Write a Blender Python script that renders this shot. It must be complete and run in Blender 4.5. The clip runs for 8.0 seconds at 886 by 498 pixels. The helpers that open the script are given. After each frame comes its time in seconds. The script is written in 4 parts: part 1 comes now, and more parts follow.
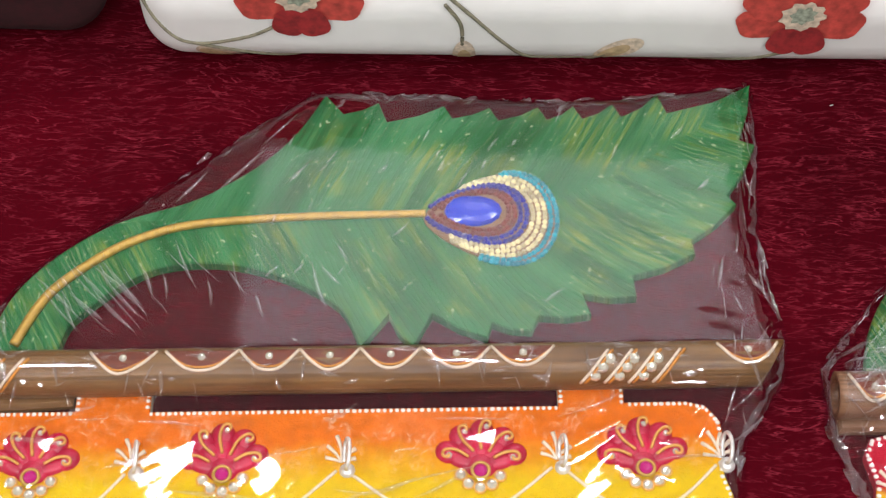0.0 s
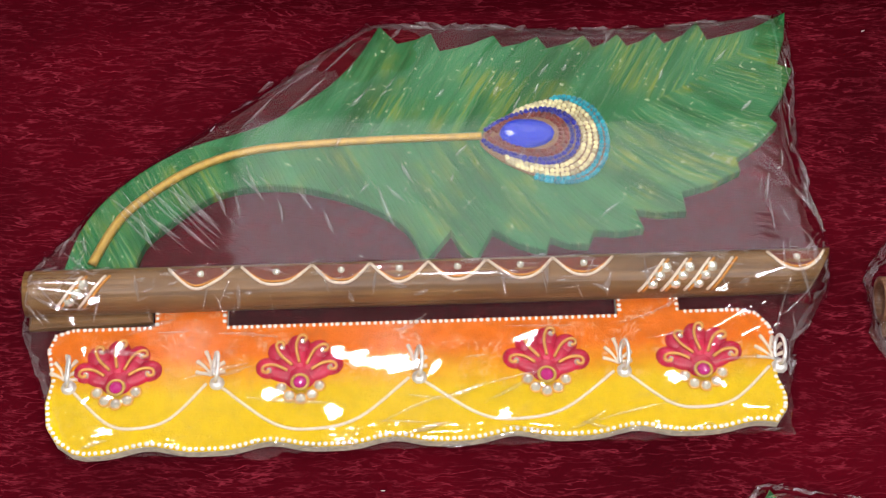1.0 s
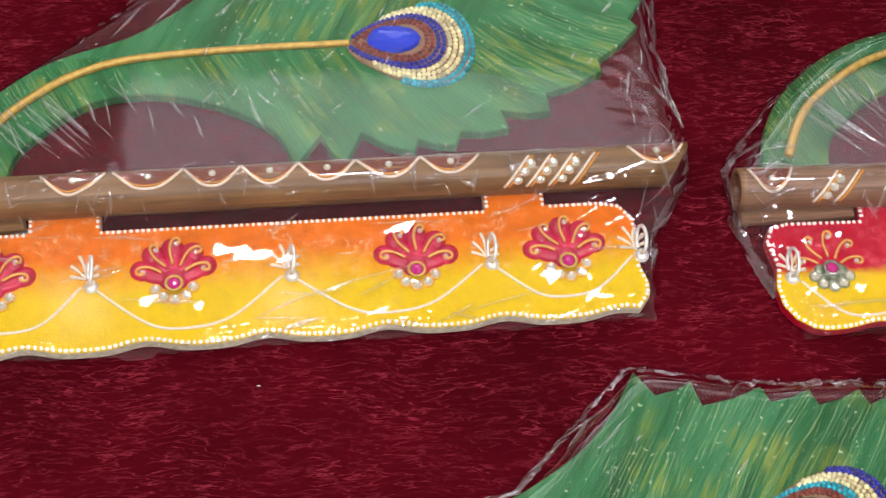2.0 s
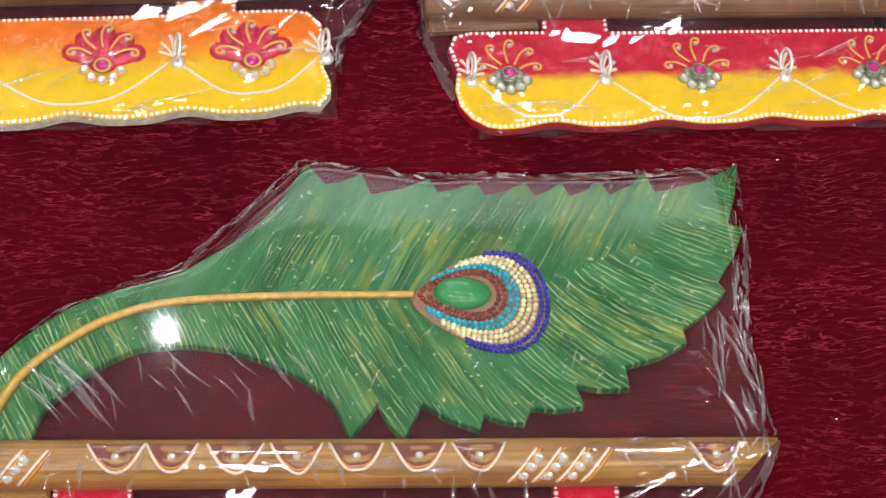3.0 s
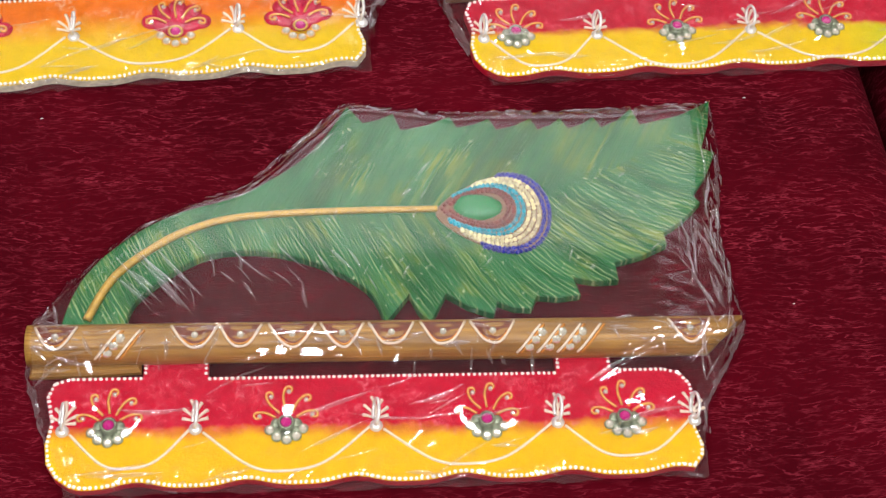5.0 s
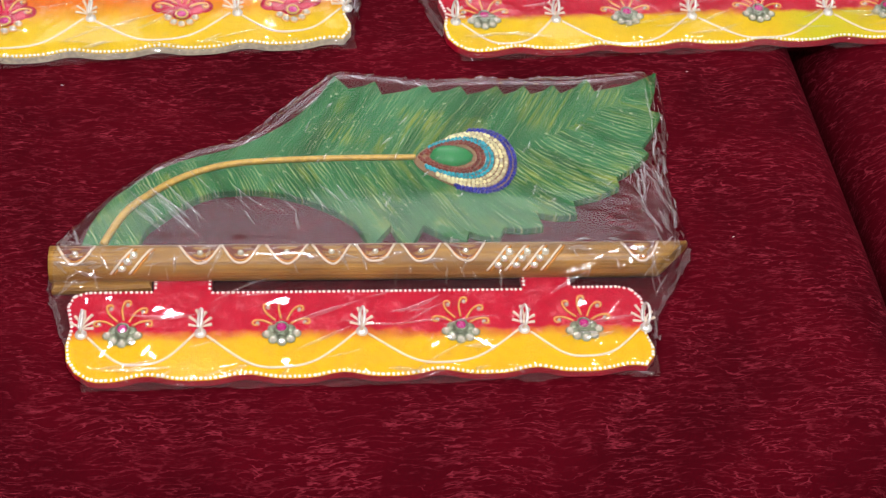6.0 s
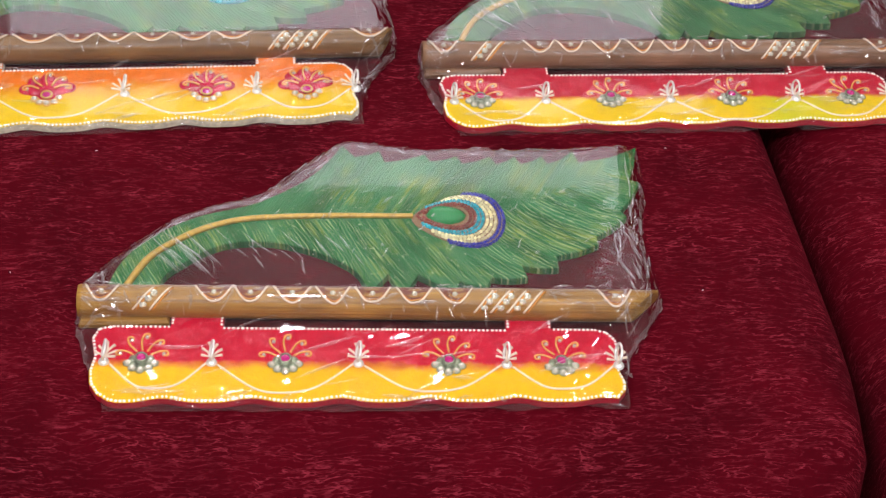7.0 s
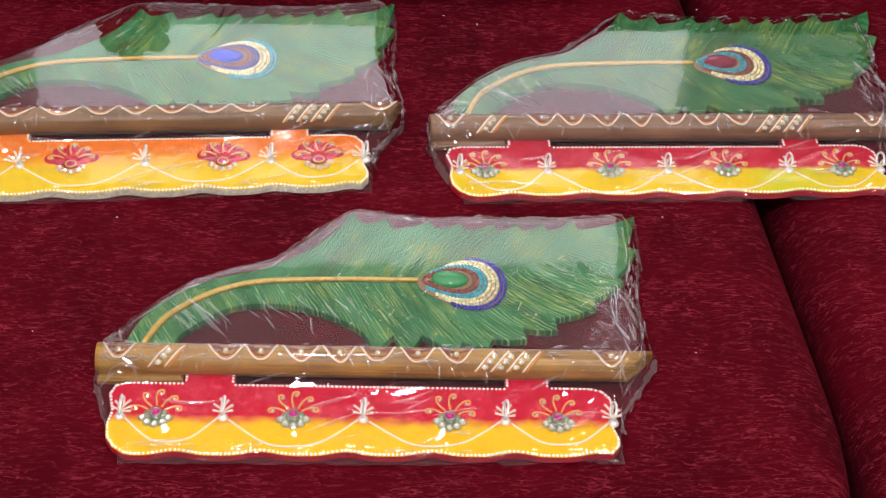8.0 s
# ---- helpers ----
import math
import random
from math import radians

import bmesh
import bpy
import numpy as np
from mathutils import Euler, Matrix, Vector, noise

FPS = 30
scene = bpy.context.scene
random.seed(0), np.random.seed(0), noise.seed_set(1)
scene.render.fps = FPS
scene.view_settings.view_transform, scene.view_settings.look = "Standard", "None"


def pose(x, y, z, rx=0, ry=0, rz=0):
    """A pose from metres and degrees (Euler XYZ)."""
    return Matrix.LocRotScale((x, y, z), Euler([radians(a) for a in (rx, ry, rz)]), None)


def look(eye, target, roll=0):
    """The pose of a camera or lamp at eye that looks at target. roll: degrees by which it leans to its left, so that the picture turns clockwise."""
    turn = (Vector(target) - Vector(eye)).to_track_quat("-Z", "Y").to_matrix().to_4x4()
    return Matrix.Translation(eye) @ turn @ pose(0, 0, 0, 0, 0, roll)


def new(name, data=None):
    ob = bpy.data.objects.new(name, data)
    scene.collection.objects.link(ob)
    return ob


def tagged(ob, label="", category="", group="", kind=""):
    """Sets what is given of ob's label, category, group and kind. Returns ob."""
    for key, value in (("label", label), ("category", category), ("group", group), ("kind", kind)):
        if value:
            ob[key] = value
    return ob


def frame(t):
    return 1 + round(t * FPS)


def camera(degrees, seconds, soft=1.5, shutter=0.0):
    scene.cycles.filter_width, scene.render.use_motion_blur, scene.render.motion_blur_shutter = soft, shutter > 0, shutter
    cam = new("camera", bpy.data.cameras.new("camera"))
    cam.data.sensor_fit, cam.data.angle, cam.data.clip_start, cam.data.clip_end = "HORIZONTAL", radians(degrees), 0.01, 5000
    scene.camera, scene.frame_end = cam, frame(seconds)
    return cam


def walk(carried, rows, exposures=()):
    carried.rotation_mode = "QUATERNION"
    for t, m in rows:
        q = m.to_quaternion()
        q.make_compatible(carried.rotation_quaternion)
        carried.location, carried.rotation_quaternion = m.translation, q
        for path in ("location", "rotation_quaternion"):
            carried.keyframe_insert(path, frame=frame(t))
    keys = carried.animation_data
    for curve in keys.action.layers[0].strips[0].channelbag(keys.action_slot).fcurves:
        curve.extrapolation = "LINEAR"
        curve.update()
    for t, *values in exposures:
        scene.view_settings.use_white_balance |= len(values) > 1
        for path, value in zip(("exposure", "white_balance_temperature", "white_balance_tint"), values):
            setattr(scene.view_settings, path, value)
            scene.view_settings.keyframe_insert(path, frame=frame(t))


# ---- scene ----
cam = camera(31.00, 8.0, soft=1.3)
PATH = [
    (0, (0.0741, -0.0943, 0.6976), (0.0486, 0.4338, -0.1512), -0.55),
    (0.5, (0.0412, -0.1157, 0.7029), (0.0382, 0.4043, -0.1513), 0.67),
    (1, (0.0234, -0.1428, 0.7099), (0.0241, 0.3773, -0.1442), 1.06),
    (1.2, (0.0184, -0.1539, 0.7140), (0.0236, 0.3663, -0.1401), 1.52),
    (2.3, (0.0661, -0.2069, 0.6995), (0.1603, 0.2878, -0.1645), 8.72),
    (2.5, (0.1014, -0.2343, 0.6920), (0.2053, 0.2692, -0.1657), 10.24),
    (3, (0.1675, -0.2886, 0.6878), (0.2684, 0.2094, -0.1734), 9.91),
    (3.5, (0.1792, -0.3279, 0.7184), (0.2800, 0.1612, -0.1480), 9.36),
    (4, (0.1784, -0.3559, 0.7600), (0.2649, 0.1362, -0.1062), 7.81),
    (4.5, (0.1964, -0.3900, 0.7731), (0.2634, 0.1115, -0.0895), 6.38),
    (5, (0.1677, -0.4356, 0.7820), (0.2393, 0.0954, -0.0623), 5.43),
    (5.2, (0.1510, -0.4718, 0.7808), (0.2345, 0.0698, -0.0557), 5.85),
    (6.3, (0.1603, -0.6632, 0.7906), (0.2489, -0.0153, 0.0341), 5.38),
    (6.5, (0.1730, -0.6916, 0.7895), (0.2564, -0.0267, 0.0472), 5.02),
    (7, (0.1768, -0.7417, 0.8124), (0.2432, -0.0436, 0.0995), 4.21),
    (7.5, (0.1715, -0.7736, 0.8328), (0.2299, -0.0528, 0.1421), 3.85),
    (8, (0.1906, -0.7871, 0.8377), (0.2399, -0.0524, 0.1611), 3.36),
]
walk(cam, [(t, look(eye, target, roll)) for t, eye, target, roll in PATH])

# ---- light and exposure ----
world = bpy.data.worlds.new("room_air")
world.use_nodes = True
world.node_tree.nodes["Background"].inputs[0].default_value = (0.9, 0.92, 1.0, 1)
world.node_tree.nodes["Background"].inputs[1].default_value = 0.05
scene.world = world
scene.view_settings.exposure = 1.12

SPOT_W = 0.09
FILL_W = 1.33
HAZE_GLOW = 0.75
WALL_GLOW = 1.1


def disk_lamp(name, x, y, z, size, watts, colour, aim=None):
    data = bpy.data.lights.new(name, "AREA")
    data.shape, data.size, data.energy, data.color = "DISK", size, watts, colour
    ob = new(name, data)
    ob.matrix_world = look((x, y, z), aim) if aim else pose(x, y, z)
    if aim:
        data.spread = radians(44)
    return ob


for lx in (-0.5, -0.07):
    disk_lamp("spot_lamp", lx, 1.41, 2.27, 0.021, SPOT_W, (1.0, 0.96, 0.94), (0.05 + lx * 0.35, 0.25, 0.0))
# Unseen fill lamps, added to brighten the near side and glint on folds.
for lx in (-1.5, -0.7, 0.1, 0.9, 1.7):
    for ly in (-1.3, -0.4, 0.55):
        disk_lamp("down_lamp", lx, ly, 2.27, 0.16, FILL_W * (4.4 if ly < -1 else 1.45), (0.95, 0.96, 1.0))


# ---- mesh helpers ----
def part(name, bm, material, parent=None, label="", smooth=True):
    me = bpy.data.meshes.new(name)
    bm.to_mesh(me)
    bm.free()
    if smooth:
        me.polygons.foreach_set("use_smooth", [True] * len(me.polygons))
    if material:
        me.materials.append(material)
    ob = new(name, me)
    if parent:
        ob.parent = parent
    if label:
        tagged(ob, label=label)
    return ob


def share(name, ob, m, parent):
    o = new(name, ob.data)
    o.parent = parent
    o.matrix_basis = m
    return o


def tube(bm, pts, r, sides=6, taper=None):
    pts = [Vector(p) for p in pts]
    rings = []
    for i, p in enumerate(pts):
        d = (pts[min(i + 1, len(pts) - 1)] - pts[max(i - 1, 0)]).normalized()
        a = d.cross(Vector((0, 0, 1)))
        a = a.normalized() if a.length > 1e-4 else Vector((1, 0, 0))
        b = a.cross(d)
        rr = r * (taper(i / (len(pts) - 1)) if taper else 1)
        rings.append([bm.verts.new(p + rr * (math.cos(k * math.tau / sides) * a + math.sin(k * math.tau / sides) * b)) for k in range(sides)])
    for q, s in zip(rings, rings[1:]):
        for k in range(sides):
            bm.faces.new((q[k], q[(k + 1) % sides], s[(k + 1) % sides], s[k]))
    bm.faces.new(rings[0][::-1])
    bm.faces.new(rings[-1])


def spline(pts, n=8):
    """A smooth line through the points."""
    pts = [Vector(p) for p in pts]
    out = []
    for i in range(len(pts) - 1):
        p0, p1, p2, p3 = pts[max(i - 1, 0)], pts[i], pts[i + 1], pts[min(i + 2, len(pts) - 1)]
        for k in range(n):
            t = k / n
            out.append(0.5 * (2 * p1 + (p2 - p0) * t + (2 * p0 - 5 * p1 + 4 * p2 - p3) * t * t + (3 * p1 - p0 - 3 * p2 + p3) * t ** 3))
    return out + [pts[-1]]


def dome(bm, x, y, z, rx, ry, h, rings=4, sides=10, turn=0.0):
    """A low dome that stands on z."""
    c, s = math.cos(turn), math.sin(turn)
    levels = []
    for j in range(rings):
        a = j / rings * math.pi / 2
        levels.append([])
        for k in range(sides):
            t = k * math.tau / sides
            u, v = rx * math.cos(a) * math.cos(t), ry * math.cos(a) * math.sin(t)
            levels[-1].append(bm.verts.new((x + c * u - s * v, y + s * u + c * v, z + h * math.sin(a))))
    top = bm.verts.new((x, y, z + h))
    for q, w in zip(levels, levels[1:]):
        for k in range(sides):
            bm.faces.new((q[k], q[(k + 1) % sides], w[(k + 1) % sides], w[k]))
    for k in range(sides):
        bm.faces.new((levels[-1][k], levels[-1][(k + 1) % sides], top))


def ring(bm, x, y, z, radius, r, sides=6, n=16, m=None):
    loops = []
    for i in range(n):
        t = i * math.tau / n
        loops.append([])
        for k in range(sides):
            a = k * math.tau / sides
            p = Vector(((radius + r * math.cos(a)) * math.cos(t), (radius + r * math.cos(a)) * math.sin(t), r * math.sin(a)))
            if m:
                p = m @ p
            loops[-1].append(bm.verts.new(p + Vector((x, y, z))))
    for i in range(n):
        q, s = loops[i], loops[(i + 1) % n]
        for k in range(sides):
            bm.faces.new((q[k], q[(k + 1) % sides], s[(k + 1) % sides], s[k]))


def plate(bm, outline, z0, z1, edge=0.0007):
    """A flat board with the outline given, its rims softened."""
    n = len(outline)
    P = [Vector((x, y)) for x, y in outline]
    area = sum(P[i].x * P[(i + 1) % n].y - P[(i + 1) % n].x * P[i].y for i in range(n))
    if area < 0:
        P.reverse()
    inner = []
    for i in range(n):
        a, b = (P[i] - P[i - 1]), (P[(i + 1) % n] - P[i])
        a, b = (a.normalized() if a.length else b.normalized()), (b.normalized() if b.length else a.normalized())
        nrm = Vector((-a.y - b.y, a.x + b.x))
        nrm = nrm.normalized() if nrm.length > 1e-6 else Vector((-a.y, a.x))
        inner.append(P[i] + nrm * edge)
    loops = []
    for pts, z in ((inner, z0), (P, z0 + edge), (P, z1 - edge), (inner, z1)):
        loops.append([bm.verts.new((p.x, p.y, z)) for p in pts])
    for q, s in zip(loops, loops[1:]):
        for k in range(n):
            f = bm.faces.new((q[k], q[(k + 1) % n], s[(k + 1) % n], s[k]))
    top = bm.faces.new(loops[-1])
    bot = bm.faces.new(loops[0][::-1])
    bm.normal_update()
    bmesh.ops.triangulate(bm, faces=[top, bot])


def softbox(bm, x0, x1, y0, y1, z0, z1, r, n=8, mid=10, bend=None):
    """A padded box with rounded edges."""
    def steps(a, b):
        e = [r * (1 - math.cos(k / n * math.pi / 2)) for k in range(n)]
        return [a + v for v in e] + [a + r + (b - a - 2 * r) * k / mid for k in range(mid + 1)] + [b - v for v in reversed(e)]
    X, Y, Zs = steps(x0, x1), steps(y0, y1), steps(z0, z1)
    lo, hi = Vector((x0 + r, y0 + r, z0 + r)), Vector((x1 - r, y1 - r, z1 - r))
    seen = {}

    def v(i, j, k):
        if (i, j, k) not in seen:
            p = Vector((X[i], Y[j], Zs[k]))
            core = Vector([min(max(p[a], lo[a]), hi[a]) for a in range(3)])
            d = p - core
            p = core + d.normalized() * r if d.length > 1e-9 else p
            seen[i, j, k] = bm.verts.new(bend(p) if bend else p)
        return seen[i, j, k]
    a, b, c = len(X) - 1, len(Y) - 1, len(Zs) - 1
    for i in range(a):
        for j in range(b):
            bm.faces.new((v(i, j, c), v(i + 1, j, c), v(i + 1, j + 1, c), v(i, j + 1, c)))
            bm.faces.new((v(i, j, 0), v(i, j + 1, 0), v(i + 1, j + 1, 0), v(i + 1, j, 0)))
    for i in range(a):
        for k in range(c):
            bm.faces.new((v(i, 0, k), v(i + 1, 0, k), v(i + 1, 0, k + 1), v(i, 0, k + 1)))
            bm.faces.new((v(i, b, k), v(i, b, k + 1), v(i + 1, b, k + 1), v(i + 1, b, k)))
    for j in range(b):
        for k in range(c):
            bm.faces.new((v(0, j, k), v(0, j, k + 1), v(0, j + 1, k + 1), v(0, j + 1, k)))
            bm.faces.new((v(a, j, k), v(a, j + 1, k), v(a, j + 1, k + 1), v(a, j, k + 1)))


# ---- materials ----
class Mat:
    """A small builder for node materials."""

    def __init__(self, name):
        self.m = bpy.data.materials.new(name)
        self.m.use_nodes = True
        self.t = self.m.node_tree
        self.b = self.t.nodes["Principled BSDF"]
        self.co = self.t.nodes.new("ShaderNodeTexCoord").outputs["Object"]

    def set(self, **kw):
        for k, v in kw.items():
            self.b.inputs[k.replace("_", " ")].default_value = v
        return self

    def link(self, a, node, key):
        self.t.links.new(a, node.inputs[key])

    def mapped(self, scale, rot=(0, 0, 0), src=None):
        n = self.t.nodes.new("ShaderNodeMapping")
        n.inputs["Scale"].default_value = scale
        n.inputs["Rotation"].default_value = rot
        self.link(src or self.co, n, "Vector")
        return n.outputs[0]

    def noise(self, scale, detail=3.0, rough=0.55, src=None, distortion=0.0):
        n = self.t.nodes.new("ShaderNodeTexNoise")
        n.inputs["Scale"].default_value, n.inputs["Detail"].default_value = scale, detail
        n.inputs["Roughness"].default_value, n.inputs["Distortion"].default_value = rough, distortion
        self.link(src or self.co, n, "Vector")
        return n.outputs["Fac"]

    def ramp(self, fac, stops):
        n = self.t.nodes.new("ShaderNodeValToRGB")
        r = n.color_ramp
        while len(r.elements) < len(stops):
            r.elements.new(0.5)
        for e, (p, c) in zip(r.elements, stops):
            e.position = p
            e.color = (*c, 1) if len(c) == 3 else c
        self.link(fac, n, "Fac")
        return n.outputs["Color"]

    def maths(self, op, a, b=0.0, c=None):
        n = self.t.nodes.new("ShaderNodeMath")
        n.operation = op
        for i, v in enumerate((a, b, c)):
            if v is None:
                continue
            if isinstance(v, (int, float)):
                n.inputs[i].default_value = v
            else:
                self.t.links.new(v, n.inputs[i])
        return n.outputs[0]

    def mix(self, fac, a, b):
        n = self.t.nodes.new("ShaderNodeMix")
        n.data_type = "RGBA"
        for i, v in ((0, fac), (6, a), (7, b)):
            if isinstance(v, (int, float)):
                n.inputs[i].default_value = v
            elif isinstance(v, tuple):
                n.inputs[i].default_value = (*v, 1)
            else:
                self.t.links.new(v, n.inputs[i])
        return n.outputs[2]

    def xyz(self, src=None):
        n = self.t.nodes.new("ShaderNodeSeparateXYZ")
        self.link(src or self.co, n, 0)
        return n.outputs

    def join(self, x, y, z=0.0):
        n = self.t.nodes.new("ShaderNodeCombineXYZ")
        for i, v in enumerate((x, y, z)):
            if isinstance(v, (int, float)):
                n.inputs[i].default_value = v
            else:
                self.t.links.new(v, n.inputs[i])
        return n.outputs[0]

    def colour(self, c):
        self.link(c, self.b, "Base Color")
        return self

    def bump(self, h, strength, dist=0.001):
        n = self.t.nodes.new("ShaderNodeBump")
        n.inputs["Strength"].default_value, n.inputs["Distance"].default_value = strength, dist
        self.link(h, n, "Height")
        self.link(n.outputs[0], self.b, "Normal")
        return self

    def random(self):
        return self.t.nodes.new("ShaderNodeObjectInfo").outputs["Random"]


def plain(name, colour, rough=0.5, metal=0.0, vary=0.25, scale=300.0, bump=0.15):
    k = Mat(name).set(Roughness=rough, Metallic=metal)
    n = k.noise(scale, 3)
    dark = tuple(c * (1 - vary) for c in colour)
    light = tuple(min(1, c * (1 + vary)) for c in colour)
    k.colour(k.ramp(n, [(0.3, dark), (0.7, light)]))
    if bump:
        k.bump(n, bump, 0.0005)
    return k.m


def velvet():
    k = Mat("red_velvet").set(Roughness=0.85)
    warp = k.noise(16, 2)
    x, y, z = k.xyz()
    wob = k.maths("MULTIPLY", k.maths("SUBTRACT", warp, 0.5), 0.018)
    src = k.join(k.maths("ADD", x, wob), k.maths("ADD", y, wob), z)
    lines = []
    for rot, sc in ((0.05, (40, 210, 60)), (0.3, (44, 200, 60)), (-0.24, (42, 215, 60))):
        strand = k.noise(1.0, 3, 0.5, src=k.mapped(sc, (0, 0, rot), src))
        line = k.ramp(strand, [(0.472, (0, 0, 0)), (0.495, (1, 1, 1)), (0.505, (1, 1, 1)), (0.528, (0, 0, 0))])
        split = k.ramp(k.noise(1.0, 2, src=k.mapped((90, 260, 60), (0, 0, rot), src)), [(0.4, (0, 0, 0)), (0.55, (1, 1, 1))])
        lines.append(k.maths("MULTIPLY", line, split))
    patch = k.ramp(k.noise(22, 3), [(0.42, (0, 0, 0)), (0.6, (1, 1, 1))])
    patch2 = k.ramp(k.noise(31, 2, src=k.mapped((1, 1.6, 1), (0, 0, 1.1))), [(0.45, (0, 0, 0)), (0.6, (1, 1, 1))])
    crease = k.maths("MAXIMUM", k.maths("MULTIPLY", lines[1], patch), k.maths("MAXIMUM", k.maths("MULTIPLY", lines[2], patch2), k.maths("MULTIPLY", lines[0], 0.4)))
    nap = k.ramp(k.noise(9, 3), [(0.28, (0.034, 0.0003, 0.0028)), (0.75, (0.084, 0.0008, 0.0058))])
    fine = k.noise(900, 2)
    base = k.mix(k.maths("MULTIPLY", fine, 0.35), nap, (0.055, 0.0008, 0.0036))
    k.colour(k.mix(k.maths("MULTIPLY", crease, 0.48), base, (0.33, 0.03, 0.052)))
    k.set(Sheen_Weight=0.03, Sheen_Roughness=0.45, Sheen_Tint=(0.9, 0.12, 0.18, 1), Specular_IOR_Level=0.03)
    k.bump(k.maths("ADD", k.maths("MULTIPLY", crease, -0.6), k.maths("MULTIPLY", fine, 0.25)), 0.5, 0.0012)
    return k.m


def feather_paint(name, tone, scratch):
    """Brushed greens that follow the barbs on both sides of the quill."""
    k = Mat(name).set(Roughness=0.65, Specular_IOR_Level=0.06)
    x, y, z = k.xyz()
    clamp = lambda v: k.maths("MINIMUM", k.maths("MAXIMUM", v, 0.0), 1.0)
    rise = k.maths("POWER", clamp(k.maths("DIVIDE", k.maths("SUBTRACT", x, 0.27), 0.14)), 1.5)
    axis = k.maths("ADD", k.maths("ADD", 0.079, k.maths("MULTIPLY", x, 0.01)), k.maths("MULTIPLY", rise, 0.075))
    dy = k.maths("SUBTRACT", y, axis)
    side = k.maths("ABSOLUTE", dy)
    fan = k.maths("ADD", 0.5, k.maths("MULTIPLY", clamp(k.maths("DIVIDE", k.maths("SUBTRACT", x, 0.2), 0.21)), 0.38))
    u = k.maths("SUBTRACT", x, k.maths("MULTIPLY", side, fan))
    upper = k.maths("GREATER_THAN", dy, 0.0)
    uv = k.join(u, side, k.maths("MULTIPLY", upper, 0.37))
    broad = k.noise(1.0, 3, src=k.mapped((70, 12, 50), src=uv))
    mid = k.noise(1.0, 4, 0.6, src=k.mapped((300, 22, 50), src=uv))
    c = [tuple(v * tone for v in q) for q in ((0.010, 0.085, 0.022), (0.024, 0.15, 0.05), (0.055, 0.22, 0.09))]
    col = k.ramp(broad, [(0.3, c[0]), (0.5, c[1]), (0.72, c[2])])
    straw = k.ramp(mid, [(0.46, (0, 0, 0)), (0.62, (1, 1, 1))])
    patch = k.ramp(k.noise(26, 3), [(0.46, (0, 0, 0)), (0.6, (1, 1, 1))])
    col = k.mix(k.maths("MULTIPLY", k.maths("MULTIPLY", straw, patch), 0.7), col, (0.27, 0.31, 0.04))
    dark = k.ramp(mid, [(0.34, (1, 1, 1)), (0.47, (0, 0, 0))])
    col = k.mix(k.maths("MULTIPLY", dark, 0.45), col, (0.006, 0.06, 0.014))
    # carved barb lines, uneven in spacing and broken along their length
    drift = k.maths("MULTIPLY", k.noise(1.0, 3, src=k.mapped((60, 18, 50), src=uv)), 26.0)
    wave = k.maths("SINE", k.maths("ADD", k.maths("MULTIPLY", u, math.tau / 0.0027), drift))
    groove = k.ramp(k.maths("ADD", k.maths("MULTIPLY", wave, 0.5), 0.5), [(0.74, (0, 0, 0)), (0.95, (1, 1, 1))])
    broken = k.ramp(k.noise(1.0, 3, 0.6, src=k.mapped((220, 60, 50), src=uv)), [(0.42, (0, 0, 0)), (0.58, (1, 1, 1))])
    where = k.ramp(k.noise(17, 2, src=k.mapped((1, 1, 1), (0, 0, 0.7))), [(0.36, (0.15, 0.15, 0.15)), (0.52, (1, 1, 1))])
    below = k.maths("SUBTRACT", 1.0, k.maths("MULTIPLY", upper, 0.45))
    cut = k.maths("MULTIPLY", k.maths("MULTIPLY", groove, broken), k.maths("MULTIPLY", where, below))
    col = k.mix(k.maths("MULTIPLY", cut, scratch), col, (0.42, 0.52, 0.24))
    fleck = k.ramp(k.noise(420, 1), [(0.69, (0, 0, 0)), (0.72, (1, 1, 1))])
    k.colour(k.mix(k.maths("MULTIPLY", fleck, 0.6), col, (0.6, 0.65, 0.4)))
    k.bump(k.maths("SUBTRACT", k.maths("MULTIPLY", mid, 0.6), k.maths("MULTIPLY", groove, 0.5)), 0.6, 0.0012)
    return k.m


